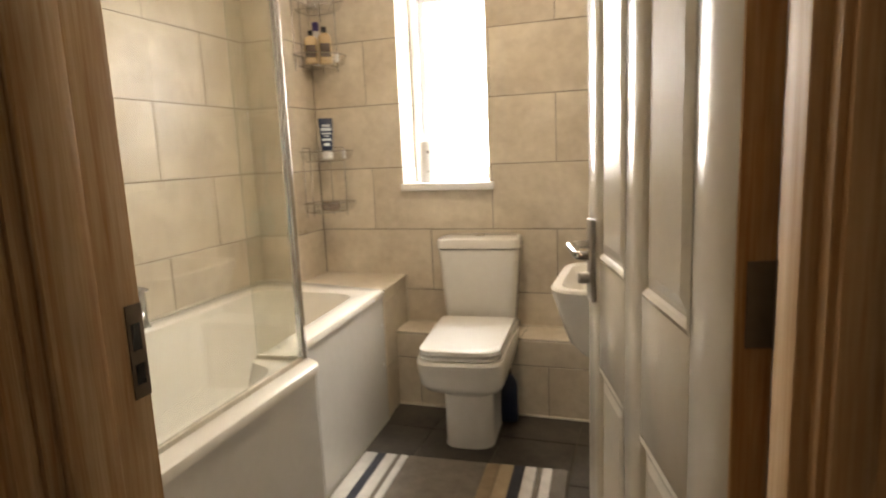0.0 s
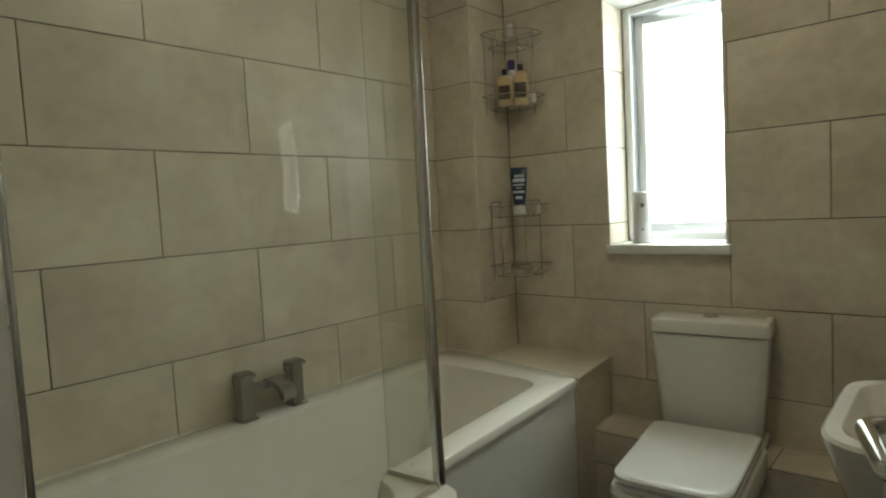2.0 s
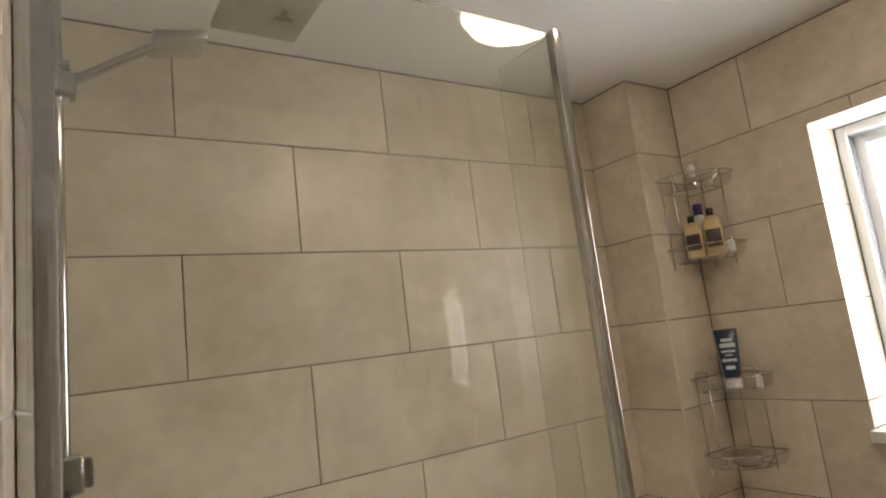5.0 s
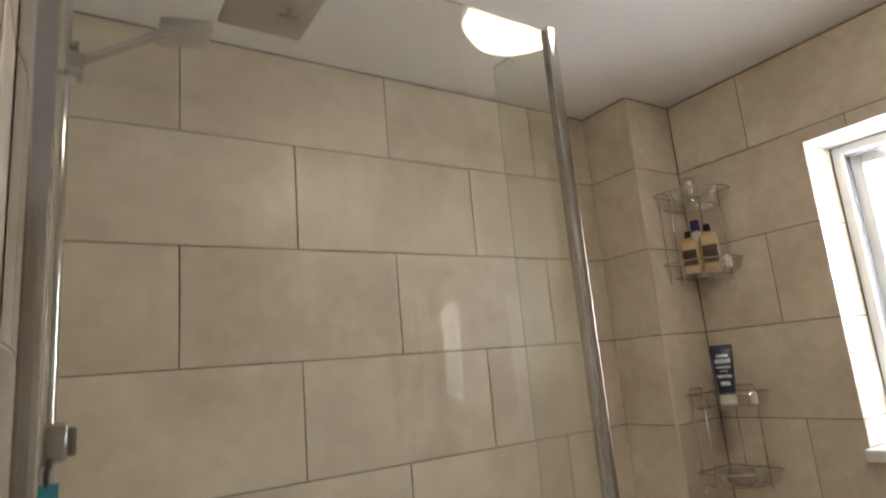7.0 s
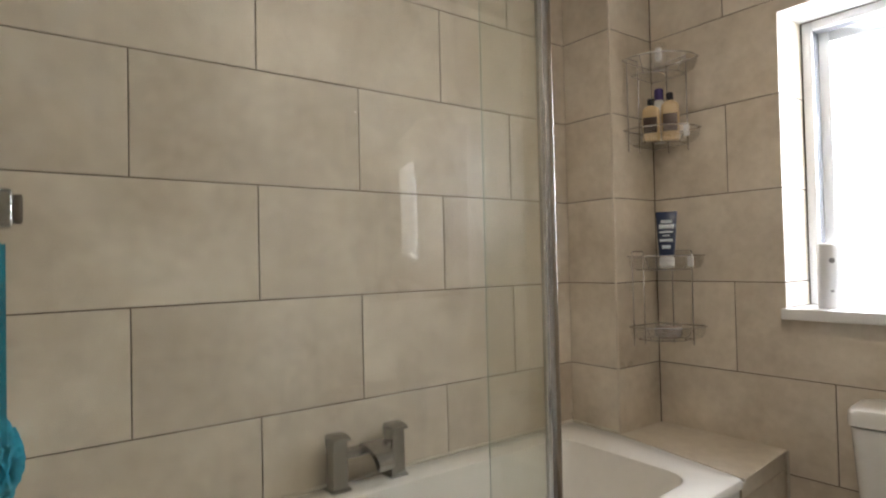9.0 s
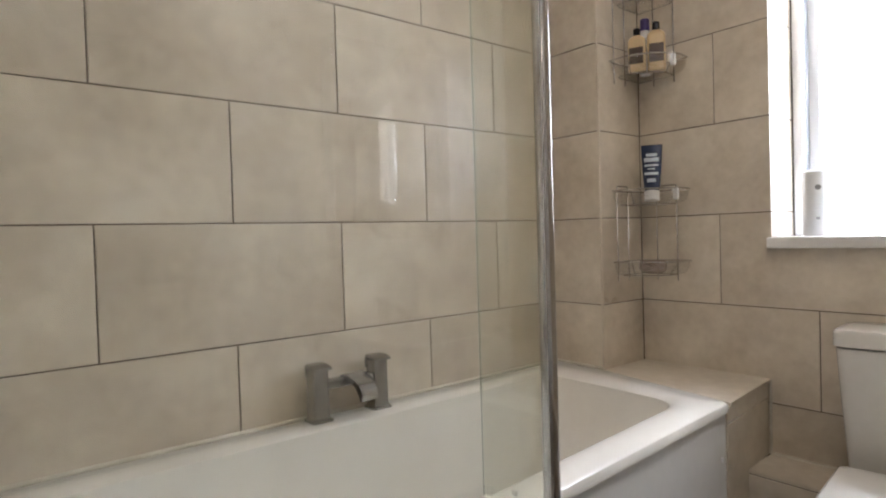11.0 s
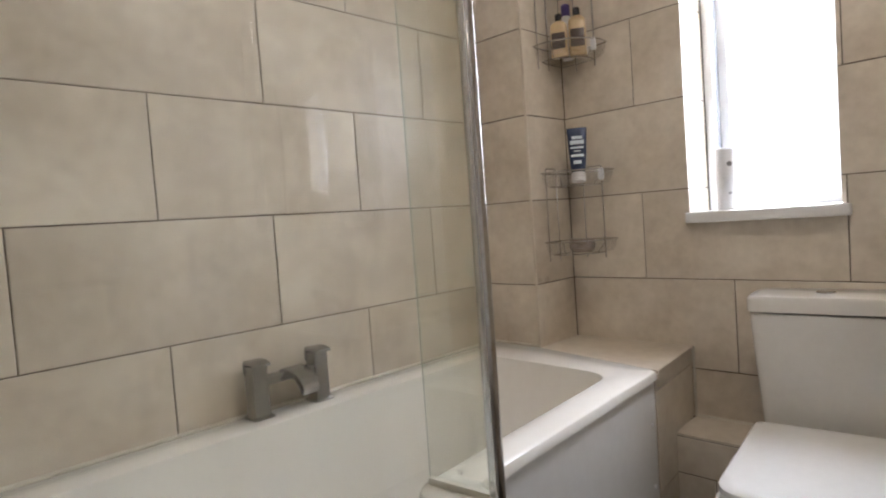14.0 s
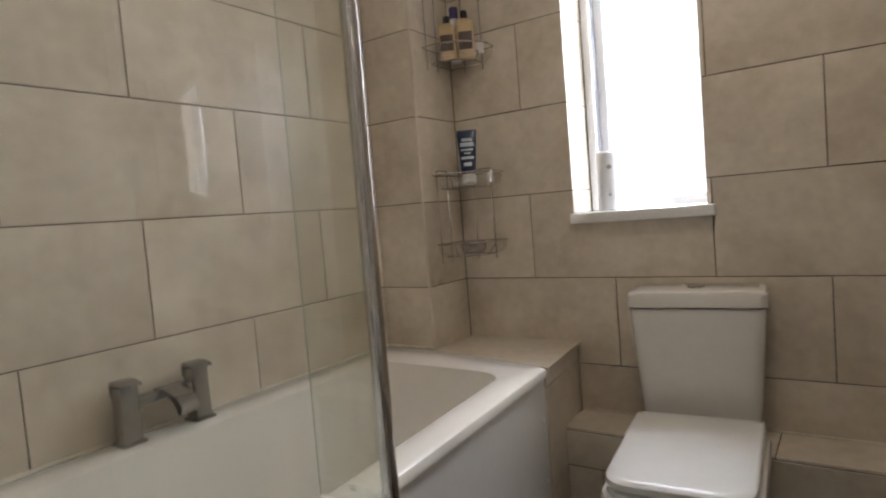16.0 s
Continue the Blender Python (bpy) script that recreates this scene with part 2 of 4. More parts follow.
def cylinder(a, b, r, r2=None, seg=24, bm=None, bevel=0.0):
    bm = bm or bmesh.new()
    a, b = Vector(a), Vector(b)
    turn = (b - a).to_track_quat("Z", "Y").to_matrix().to_4x4()
    m = Matrix.Translation((a + b) / 2) @ turn
    made = bmesh.ops.create_cone(bm, cap_ends=True, segments=seg, radius1=r, radius2=r if r2 is None else r2, depth=(b - a).length, matrix=m)["verts"]
    if bevel:
        edges = [e for e in {e for v in made for e in v.link_edges} if any(len(f.verts) > 4 for f in e.link_faces)]
        bmesh.ops.bevel(bm, geom=edges, offset=bevel, segments=2, affect="EDGES", profile=0.5)
    return bm


def loft(rings, close_first=True, close_last=True, bm=None):
    """Skins rings of equally many points."""
    bm = bm or bmesh.new()
    rows = [[bm.verts.new(p) for p in ring] for ring in rings]
    n = len(rows[0])
    for r0, r1 in zip(rows, rows[1:]):
        for i in range(n):
            bm.faces.new((r0[i], r0[(i + 1) % n], r1[(i + 1) % n], r1[i]))
    if close_first:
        bm.faces.new(rows[0][::-1])
    if close_last:
        bm.faces.new(rows[-1])
    return bm


def lathe(profile, seg=28, bm=None, at=(0, 0, 0)):
    """Spins (radius, height) pairs about the upright axis."""
    rings = [[(at[0] + r * math.cos(2 * math.pi * i / seg), at[1] + r * math.sin(2 * math.pi * i / seg), at[2] + z) for i in range(seg)] for r, z in profile]
    return loft(rings, bm=bm)


def tube(points, r, seg=10, bm=None, closed=False):
    """A round bar along a line of points."""
    bm = bm or bmesh.new()
    pts = [Vector(p) for p in points]
    n = len(pts)
    rings, up = [], None
    for i, p in enumerate(pts):
        d = (pts[(i + 1) % n] - pts[i - 1]) if closed else (pts[min(i + 1, n - 1)] - pts[max(i - 1, 0)])
        d.normalize()
        if up is None:
            up = d.orthogonal().normalized()
        up = (up - d * up.dot(d)).normalized()
        side = d.cross(up)
        rings.append([p + r * (math.cos(2 * math.pi * k / seg) * up + math.sin(2 * math.pi * k / seg) * side) for k in range(seg)])
    if closed:
        rings.append(rings[0])
        loft(rings, False, False, bm)
        bmesh.ops.remove_doubles(bm, verts=bm.verts, dist=1e-6)
        return bm
    return loft(rings, True, True, bm)


def rounded(corners, radii, z, seg=6):
    """A closed outline with rounded corners at height z; corners run counter-clockwise."""
    out, n = [], len(corners)
    for i in range(n):
        p, q, s = Vector(corners[i - 1]), Vector(corners[i]), Vector(corners[(i + 1) % n])
        a, b = (p - q).normalized(), (s - q).normalized()
        r = radii[i] if isinstance(radii, (list, tuple)) else radii
        half = a.angle(b) / 2
        reach = r / math.tan(half)
        p0, p1 = q + a * reach, q + b * reach
        for k in range(seg + 1):
            t = k / seg
            c = p0 * (1 - t) ** 2 + q * 2 * t * (1 - t) + p1 * t * t
            out.append((c.x, c.y, z))
    return out


def rect(x0, y0, x1, y1):
    return [(x0, y0), (x1, y0), (x1, y1), (x0, y1)]


def arc_path(points, radius, seg=6):
    """An open line of points with its bends rounded."""
    pts = [Vector(p) for p in points]
    out = [pts[0]]
    for p, q, s in zip(pts, pts[1:], pts[2:]):
        a, b = (p - q), (s - q)
        r = min(radius, a.length * 0.49, b.length * 0.49)
        p0, p1 = q + a.normalized() * r, q + b.normalized() * r
        for k in range(seg + 1):
            t = k / seg
            out.append(p0 * (1 - t) ** 2 + q * 2 * t * (1 - t) + p1 * t * t)
    out.append(pts[-1])
    return out


GAP, THICK = 0.0017, 0.008
tile_meshes = {}


def tile(parent, at, w, h, hole=None, mat=None, chamfer=0.0012, name="tile", thick=THICK):
    """One tile: lower corner at the pose's origin, width along x, height along y, its face at z = 0 looking along +z."""
    mat = mat or TILE
    key = (round(w, 4), round(h, 4), hole, mat.name, thick)
    if key not in tile_meshes:
        bm = bmesh.new()
        g = GAP
        if hole is None:
            c = chamfer
            loft([[(x, y, -thick) for x, y in rect(g, g, w - g, h - g)], [(x, y, -c) for x, y in rect(g, g, w - g, h - g)],
                  [(x, y, 0) for x, y in rect(g + c, g + c, w - g - c, h - g - c)]], False, True, bm)
        else:
            xs = sorted({g, w - g, *[v for v in (hole[0], hole[2]) if g < v < w - g]})
            ys = sorted({g, h - g, *[v for v in (hole[1], hole[3]) if g < v < h - g]})
            faces = []
            for x0, x1 in zip(xs, xs[1:]):
                for y0, y1 in zip(ys, ys[1:]):
                    if hole[0] - 1e-6 <= x0 and x1 <= hole[2] + 1e-6 and hole[1] - 1e-6 <= y0 and y1 <= hole[3] + 1e-6:
                        continue
                    faces.append(bm.faces.new([bm.verts.new((x, y, 0)) for x, y in rect(x0, y0, x1, y1)]))
            bmesh.ops.remove_doubles(bm, verts=bm.verts, dist=1e-6)
            back = bmesh.ops.extrude_face_region(bm, geom=list(bm.faces))["geom"]
            for v in (e for e in back if isinstance(e, bmesh.types.BMVert)):
                v.co.z = -thick
        tile_meshes[key] = mesh_of(bm, mat)
    return part(name, tile_meshes[key], mat, parent, at=at)


def tile_wall(parent, origin, u_axis, n_axis, u0, u1, levels, joints, hole=None, keep=None):
    """Tiles a wall face. levels: joint heights; joints[i]: joint places along u in row i; hole: u0, z0, u1, z1."""
    u_axis, n_axis = Vector(u_axis), Vector(n_axis)
    turn = Matrix((u_axis, Vector((0, 0, 1)), n_axis)).transposed().to_4x4()
    for i, (z0, z1) in enumerate(zip(levels, levels[1:])):
        us = [u0] + [u for u in joints[i] if u0 + 0.01 < u < u1 - 0.01] + [u1]
        for a, b in zip(us, us[1:]):
            cut = None
            if hole and a < hole[2] and b > hole[0] and z0 < hole[3] and z1 > hole[1]:
                cut = tuple(round(v, 4) for v in (max(0, hole[0] - a), max(0, hole[1] - z0), min(b - a, hole[2] - a), min(z1 - z0, hole[3] - z0)))
                if cut[0] < 0.004 and cut[1] < 0.004 and cut[2] > b - a - 0.004 and cut[3] > z1 - z0 - 0.004:
                    continue
                cut = (cut[0] if cut[0] > 0.002 else -1, cut[1] if cut[1] > 0.002 else -1, cut[2] if cut[2] < b - a - 0.002 else 9, cut[3] if cut[3] < z1 - z0 - 0.002 else 9)
            tile(parent, Matrix.Translation(Vector(origin) + u_axis * a + Vector((0, 0, z0))) @ turn, b - a, z1 - z0, cut)


# ---------------------------------------------------------------- the room
CEIL = 2.296
FAR, NEAR, RIGHT = 2.337, 0.31, 2.058
WX0, WX1, WZ0, WZ1 = 0.667, 1.092, 1.041, 1.976     # window opening
GLAZE = 2.51                                       # inner face of the window frame
COL_X, COL_Y = 0.213, 2.09                         # pipe boxing in the corner
BOX_Y, BOX_Z = 2.15, 0.36                          # low boxing behind the toilet
JL, JR = 1.147, 1.8835                               # door opening
LEVELS = [-0.08 + 0.3 * k for k in range(9)]
LEVELS[0], LEVELS[-1] = 0.0, CEIL - 0.004
BACK = 0.0025                                      # joints lie this far behind the tile faces


def structure(name, bm, mat, label, category="wall", smooth=False):
    return tagged(part(name, bm, mat, None, "", smooth), label, category, kind="structure")


wall_west = structure("wall_west", box((-0.12, 0.05, -0.02), (-BACK, FAR + 0.25, CEIL + 0.05)), GROUT, "beige tiled wall along the bath with dark joints")
wn_bm = box((-BACK, FAR + BACK, -0.02), (WX0 - BACK, FAR + 0.25, CEIL + 0.05))
box((WX1 + BACK, FAR + BACK, -0.02), (RIGHT + 0.12, FAR + 0.25, CEIL + 0.05), bm=wn_bm)
box((WX0 - BACK, FAR + BACK, -0.02), (WX1 + BACK, FAR + 0.25, WZ0 - 0.03), bm=wn_bm)
box((WX0 - BACK, FAR + BACK, WZ1 + BACK), (WX1 + BACK, FAR + 0.25, CEIL + 0.05), bm=wn_bm)
wall_north = structure("wall_north", wn_bm, GROUT, "beige tiled wall with the window and dark joints")
wall_column = structure("wall_column", box((-BACK, COL_Y + BACK, 0), (COL_X - BACK, FAR + BACK, CEIL)), GROUT, "beige tiled pipe boxing in the corner of the room")
wall_east = structure("wall_east", box((RIGHT, 0.2, -0.02), (RIGHT + 0.12, FAR + BACK, CEIL + 0.05)), PAINT, "plain painted wall behind the basin")
ws_bm = box((-BACK, 0.10, -0.02), (0.98, NEAR - BACK, CEIL + 0.05))
box((0.98, 0.10, -0.02), (JL - 0.03, NEAR - 0.09, CEIL + 0.05), bm=ws_bm)
box((JR + 0.03, 0.10, -0.02), (RIGHT, NEAR - 0.08, CEIL + 0.05), bm=ws_bm)
box((JL - 0.03, 0.10, 2.07), (JR + 0.03, NEAR - 0.08, CEIL + 0.05), bm=ws_bm)
wall_south = structure("wall_south", ws_bm, PAINT, "wall with the doorway, tiled at the shower")
ceiling = structure("ceiling", box((-0.12, -1.6, CEIL), (3.0, FAR + 0.25, CEIL + 0.12)), PAINT, "white painted plaster ceiling", "ceiling")
floor = structure("floor", box((-0.12, 0.10, -0.15), (RIGHT + 0.12, FAR + 0.25, -0.004)), GROUT, "dark grey vinyl tile floor", "floor")

# the hall outside the door
structure("hall_floor", box((0.0, -1.6, -0.15), (3.0, 0.10, 0.0)), CARPET, "brown hall carpet", "floor")
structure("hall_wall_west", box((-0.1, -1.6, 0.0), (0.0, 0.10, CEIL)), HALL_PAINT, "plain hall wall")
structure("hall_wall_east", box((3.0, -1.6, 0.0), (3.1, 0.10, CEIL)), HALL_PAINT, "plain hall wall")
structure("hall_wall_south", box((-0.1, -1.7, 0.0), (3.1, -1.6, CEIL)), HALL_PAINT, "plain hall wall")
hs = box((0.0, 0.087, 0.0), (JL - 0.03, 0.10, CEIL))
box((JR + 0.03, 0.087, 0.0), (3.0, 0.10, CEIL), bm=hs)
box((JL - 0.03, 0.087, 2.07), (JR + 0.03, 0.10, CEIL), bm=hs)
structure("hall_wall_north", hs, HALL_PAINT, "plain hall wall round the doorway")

# a glowing sheet stands for the pale houses opposite, up to their roofline
structure("backdrop", box((-0.8, 3.02, -0.2), (2.9, 3.04, 1.60)), OUTSIDE, "glowing sheet for the pale distance outside the window", "backdrop")

# window reveal
structure("window_lintel", box((WX0 - BACK, FAR + 0.004, WZ1), (WX1 + BACK, GLAZE, WZ1 + BACK + 0.004)), PAINT, "white plastered head of the window opening", "trim")

# ---------------------------------------------------------------- the window
window = tagged(thing("window_1", "white plastic casement window, ajar, in a deep reveal", "window"), kind="structure")
FX0, FX1, FZ0, FZ1 = WX0 + 0.001, WX1 - 0.001, WZ0 + 0.001, WZ1 - 0.001
FW = 0.032


def ring_frame(x0, x1, z0, z1, w, y0, y1, bevel=0.006):
    bm = box((x0, y0, z0), (x0 + w, y1, z1), bevel)
    box((x1 - w, y0, z0), (x1, y1, z1), bevel, bm=bm)
    box((x0 + w - 0.001, y0 + 0.0005, z0), (x1 - w + 0.001, y1, z0 + w), bevel, bm=bm)
    box((x0 + w - 0.001, y0 + 0.0005, z1 - w), (x1 - w + 0.001, y1, z1), bevel, bm=bm)
    return bm


part("window_frame", ring_frame(FX0, FX1, FZ0, FZ1, FW, GLAZE, GLAZE + 0.065), UPVC, window)
part("gasket", ring_frame(FX0 + FW - 0.004, FX1 - FW + 0.004, FZ0 + FW - 0.004, FZ1 - FW + 0.004, 0.006, GLAZE + 0.012, GLAZE + 0.05, 0.001), GASKET, window, "black rubber seal")
SW, SH = FX1 - FX0 - 2 * FW + 0.02, FZ1 - FZ0 - 2 * FW + 0.02
sash = part("sash", ring_frame(0, SW, 0, SH, 0.044, 0, 0.055), UPVC, window, "open plastic casement")
sash.matrix_basis = Matrix.Translation((FX0 + FW - 0.01, GLAZE + 0.045, FZ0 + FW - 0.01)) @ Matrix.Rotation(radians(13), 4, "Z")
pane = part("pane", box((0.040, 0.018, 0.040), (SW - 0.040, 0.024, SH - 0.040)), PANE, sash)
pane.visible_shadow = False
hb = box((SW - 0.04, -0.012, SH * 0.47), (SW - 0.018, 0.001, SH * 0.47 + 0.06), 0.004)
box((SW - 0.040, -0.035, SH * 0.47 - 0.070), (SW - 0.018, -0.02, SH * 0.47 + 0.04), 0.006, bm=hb)
box((SW - 0.036, -0.03, SH * 0.47 + 0.022), (SW - 0.022, -0.008, SH * 0.47 + 0.04), 0.004, bm=hb)
part("handle", hb, UPVC, sash, "white window handle")
stay = part("stay", box((WX1 - 0.19, GLAZE + 0.055, WZ1 - FW - 0.016), (WX1 - 0.06, GLAZE + 0.075, WZ1 - FW - 0.010), 0.001), STEEL, window, "steel friction stay")
sill = part("window_sill", box((WX0 + 0.002, FAR - 0.001, WZ0 - 0.027), (WX1 - 0.002, GLAZE + 0.002, WZ0), 0.004), SILLSTONE, window, "white sill board")
sn = box((WX0 - 0.002, FAR - 0.036, WZ0 - 0.034), (WX1 + 0.024, FAR - 0.002, WZ0 - 0.0005), 0.004)
part("sill_nosing", sn, SILLSTONE, window)

# ---------------------------------------------------------------- ceiling lamp
lamp = thing("ceiling_light", "round white ceiling lamp, switched on", "light", Matrix.Translation((1.19, 1.385, CEIL)))
part("base", lathe([(0.155, -0.022), (0.162, -0.02), (0.162, -0.002), (0.155, 0.0)], 40), UPVC, lamp)
part("diffuser", lathe([(0.02, -0.086), (0.085, -0.078), (0.130, -0.056), (0.150, -0.0225)], 40), LAMP, lamp, "glowing opal diffuser")

# unseen lamp, added in the hall to brighten the door frame
hall_fill = thing("hall_fill_light", "unseen warm lamp added in the hall to light the door frame", "light", Matrix.Translation((0.75, -0.75, CEIL)))
part("base", lathe([(0.13, -0.022), (0.137, -0.02), (0.137, -0.002), (0.13, 0.0)], 40), UPVC, hall_fill)
part("diffuser", lathe([(0.02, -0.078), (0.07, -0.072), (0.105, -0.055), (0.124, -0.0225)], 40), HALL_FILL, hall_fill, "glowing opal diffuser")

# ---------------------------------------------------------------- the bath
BX_RIM = 0.601
outer = [(0.004, NEAR + 0.003), (0.906, NEAR + 0.003), (0.890, 1.112), (0.748, 1.140), (0.693, 1.988), (0.213, 2.084), (0.004, 2.086)]
inner = [(0.115, 0.43), (0.800, 0.43), (0.785, 1.02), (0.668, 1.05), (0.598, 1.888), (0.35, 1.900), (0.115, 1.905)]
low = [(0.21, 0.56), (0.70, 0.56), (0.68, 0.93), (0.56, 0.97), (0.52, 1.65), (0.35, 1.66), (0.21, 1.67)]
radii_o = [0.004, 0.004, 0.06, 0.03, 0.015, 0.01, 0.004]


def inset(points, d):
    """Moves each corner of a counter-clockwise outline inwards by d."""
    out, n = [], len(points)
    for i in range(n):
        p, q, s = Vector(points[i - 1]), Vector(points[i]), Vector(points[(i + 1) % n])
        a, b = (q - p).normalized(), (s - q).normalized()
        na, nb = Vector((-a.y, a.x)), Vector((-b.y, b.x))
        m = (na + nb)
        out.append(tuple(q + m * (d / max(0.3, m.dot(na)))))
    return out


bath = thing("bath", "white L-shaped acrylic shower bath against tiled wall", "bath")
rings = [rounded(inset(outer, 0.006), radii_o, BX_RIM - 0.032), rounded(outer, radii_o, BX_RIM - 0.029), rounded(outer, radii_o, BX_RIM - 0.014),
         rounded(inset(outer, 0.003), radii_o, BX_RIM - 0.006), rounded(inset(outer, 0.012), radii_o, BX_RIM)]
ri = [0.09, 0.09, 0.10, 0.05, 0.10, 0.02, 0.07]
rings += [rounded(inset(inner, -0.012), ri, BX_RIM), rounded(inset(inner, -0.003), ri, BX_RIM - 0.005), rounded(inner, ri, BX_RIM - 0.018)]
mid = [tuple(Vector(a) * 0.55 + Vector(b) * 0.45) for a, b in zip(inner, low)]
rings += [rounded(mid, ri, BX_RIM - 0.25), rounded(low, ri, BX_RIM - 0.37), rounded(inset(low, 0.05), ri, BX_RIM - 0.405), rounded(inset(low, 0.12), [0.03] * 7, BX_RIM - 0.41)]
part("tub", loft(rings, False, True), ACRYLIC, bath)
skirt = inset(outer, 0.007)
panel_bm = loft([rounded(skirt, radii_o, z) for z in (0.004, BX_RIM - 0.0325)], False, False)
part("panel", panel_bm, PANEL, bath, "white bath panel")
for zc in (0.27, 0.45):
    part("screw_cap", cylinder((0.682, 1.945, zc), (0.6925, 1.9455, zc), 0.007, seg=16, bevel=0.001), UPVC, bath)
part("waste", lathe([(0.03, 0.0), (0.034, 0.001), (0.034, 0.004), (0.028, 0.006)], at=(0.45, 0.74, BX_RIM - 0.411)), CHROME, bath, "chrome waste")

# mixer tap on the rim
tap = thing("bath_mixer_tap", "square chrome deck-mounted bath mixer tap", "tap", Matrix.Translation((0, 0, BX_RIM)))
for y in (1.087, 1.269):
    part("foot", box((0.020, y - 0.029, 0.0), (0.076, y + 0.029, 0.008), 0.002), TAPMETAL, tap)
    part("pillar", loft([rounded(rect(0.024, y - w, 0.070, y + w), 0.004, z, 3) for z, w in ((0.007, 0.025), (0.012, 0.022), (0.133, 0.021), (0.135, 0.020))]), TAPMETAL, tap)
    # lever cap: a bent plate that folds over the pillar
    hp = [(0.022, 0.112), (0.020, 0.138), (0.030, 0.150), (0.060, 0.150), (0.086, 0.144), (0.086, 0.137), (0.060, 0.141), (0.034, 0.141), (0.030, 0.134), (0.032, 0.112)]
    part("handle", loft([[(x, y + s_, z) for x, z in hp] for s_ in (-0.0225, 0.0225)]), TAPMETAL, tap, smooth=False)
    part("cartridge", cylinder((0.047, y, 0.118), (0.047, y, 0.142), 0.012, seg=16), TAPMETAL, tap)
part("bridge", box((0.030, 1.107, 0.082), (0.066, 1.249, 0.104), 0.003), TAPMETAL, tap)
sp = loft([[(x - dz * nx, 1.192 + s_ * w, z + dz) for s_, dz in ((-1, -h), (1, -h), (1, h), (-1, h))] for x, z, w, h, nx in
           ((0.040, 0.104, 0.034, 0.006, 0.0), (0.072, 0.102, 0.030, 0.006, -0.1), (0.100, 0.093, 0.026, 0.007, -0.4), (0.119, 0.078, 0.024, 0.008, -0.9), (0.127, 0.060, 0.023, 0.006, -1.6), (0.128, 0.050, 0.023, 0.002, -2.0))])
part("spout", sp, TAPMETAL, tap)

# ---------------------------------------------------------------- shower screen
screen = thing("shower_screen", "clear glass L-shaped shower screen with chrome posts", "shower screen", Matrix.Translation((0, 0, BX_RIM)))
PX, PY, QX = 0.828, 1.0945, 0.843
SCREEN_H = 1.355


def slab(a, b, z0, z1, t):
    a, b = Vector(a), Vector(b)
    d = (b - a).normalized()
    nrm = Vector((-d.y, d.x)) * t / 2
    pts = [a - nrm, b - nrm, b + nrm, a + nrm]
    return loft([[(p.x, p.y, z0) for p in pts], [(p.x, p.y, z1) for p in pts]])


g1 = part("main_pane", slab((QX - 0.002, NEAR + 0.03), (PX + 0.001, PY - 0.010), 0.012, SCREEN_H - 0.004, 0.006), GLASS, screen, smooth=False)
g2 = part("return_pane", slab((PX - 0.010, PY + 0.000), (0.684, PY - 0.014), 0.012, SCREEN_H - 0.004, 0.006), GLASS, screen, smooth=False)
g2.data.materials.append(GLASS_EDGE)
for poly in g2.data.polygons:
    if abs(poly.normal.x) > 0.9:
        poly.material_index = 1
g1.visible_shadow = g2.visible_shadow = False
post_rings = [rounded(rect(PX - 0.010 + dx, PY - 0.011, PX + 0.013 + dx, PY + 0.012), 0.005, z, 4) for dx, z in ((0.0, 0.004), (0.0, SCREEN_H))]
part("corner_post", loft(post_rings), CHROME, screen)
part("wall_profile", box((QX - 0.02, NEAR + 0.001, 0.002), (QX + 0.016, NEAR + 0.036, SCREEN_H), 0.004), CHROME, screen)
mark = bpy.data.curves.new("mark", "FONT")
mark.body, mark.size, mark.extrude = "CE", 0.011, 0.0002
mark_tmp = new("mark_tmp", mark)
mark_mesh = bpy.data.meshes.new_from_object(mark_tmp.evaluated_get(bpy.context.evaluated_depsgraph_get()))
bpy.data.objects.remove(mark_tmp)
mark_mesh.materials.clear()
mark_mesh.materials.append(GASKET)
part("marking", mark_mesh, GASKET, screen, "small printed mark", at=Matrix.Translation((0.750, PY - 0.0115, 0.034)) @ Matrix.Rotation(radians(90), 4, "X"))
part("main_seal", slab((QX - 0.002, NEAR + 0.04), (PX + 0.001, PY - 0.012), 0.0005, 0.0125, 0.014), SEALANT, screen, "yellowed seal strip")
part("return_seal", slab((PX - 0.012, PY + 0.000), (0.684, PY - 0.014), 0.0005, 0.0125, 0.014), SEALANT, screen, "yellowed seal strip")

# ---------------------------------------------------------------- shower fittings
shower = thing("shower_set", "chrome riser rail shower with square rain head", "shower", Matrix.Translation((0.40, NEAR, 0)))
part("valve", box((-0.14, 0.012, 0.735), (0.14, 0.062, 0.795), 0.01, 3), CHROME, shower)
for sx in (-1, 1):
    part("knob", cylinder((sx * 0.14, 0.037, 0.765), (sx * 0.175, 0.037, 0.765), 0.024, seg=28, bevel=0.003), CHROME, shower)
part("diverter", box((-0.026, 0.012, 1.275), (0.026, 0.066, 1.335), 0.007, 3), CHROME, shower)
part("diverter_knob", box((-0.020, 0.066, 1.283), (0.020, 0.078, 1.327), 0.004), IRON, shower, "dark square diverter knob")
part("wall_elbow", cylinder((0.0, 0.001, 1.305), (0.0, 0.014, 1.305), 0.024, seg=24, bevel=0.003), CHROME, shower)
part("riser", tube(arc_path([(0, 0.038, 0.78), (0, 0.038, 2.17), (0, 0.40, 2.185)], 0.06), 0.0115, 14), CHROME, shower)
part("wall_bracket", cylinder((0, 0.0, 1.98), (0, 0.06, 1.98), 0.011, seg=18), CHROME, shower)
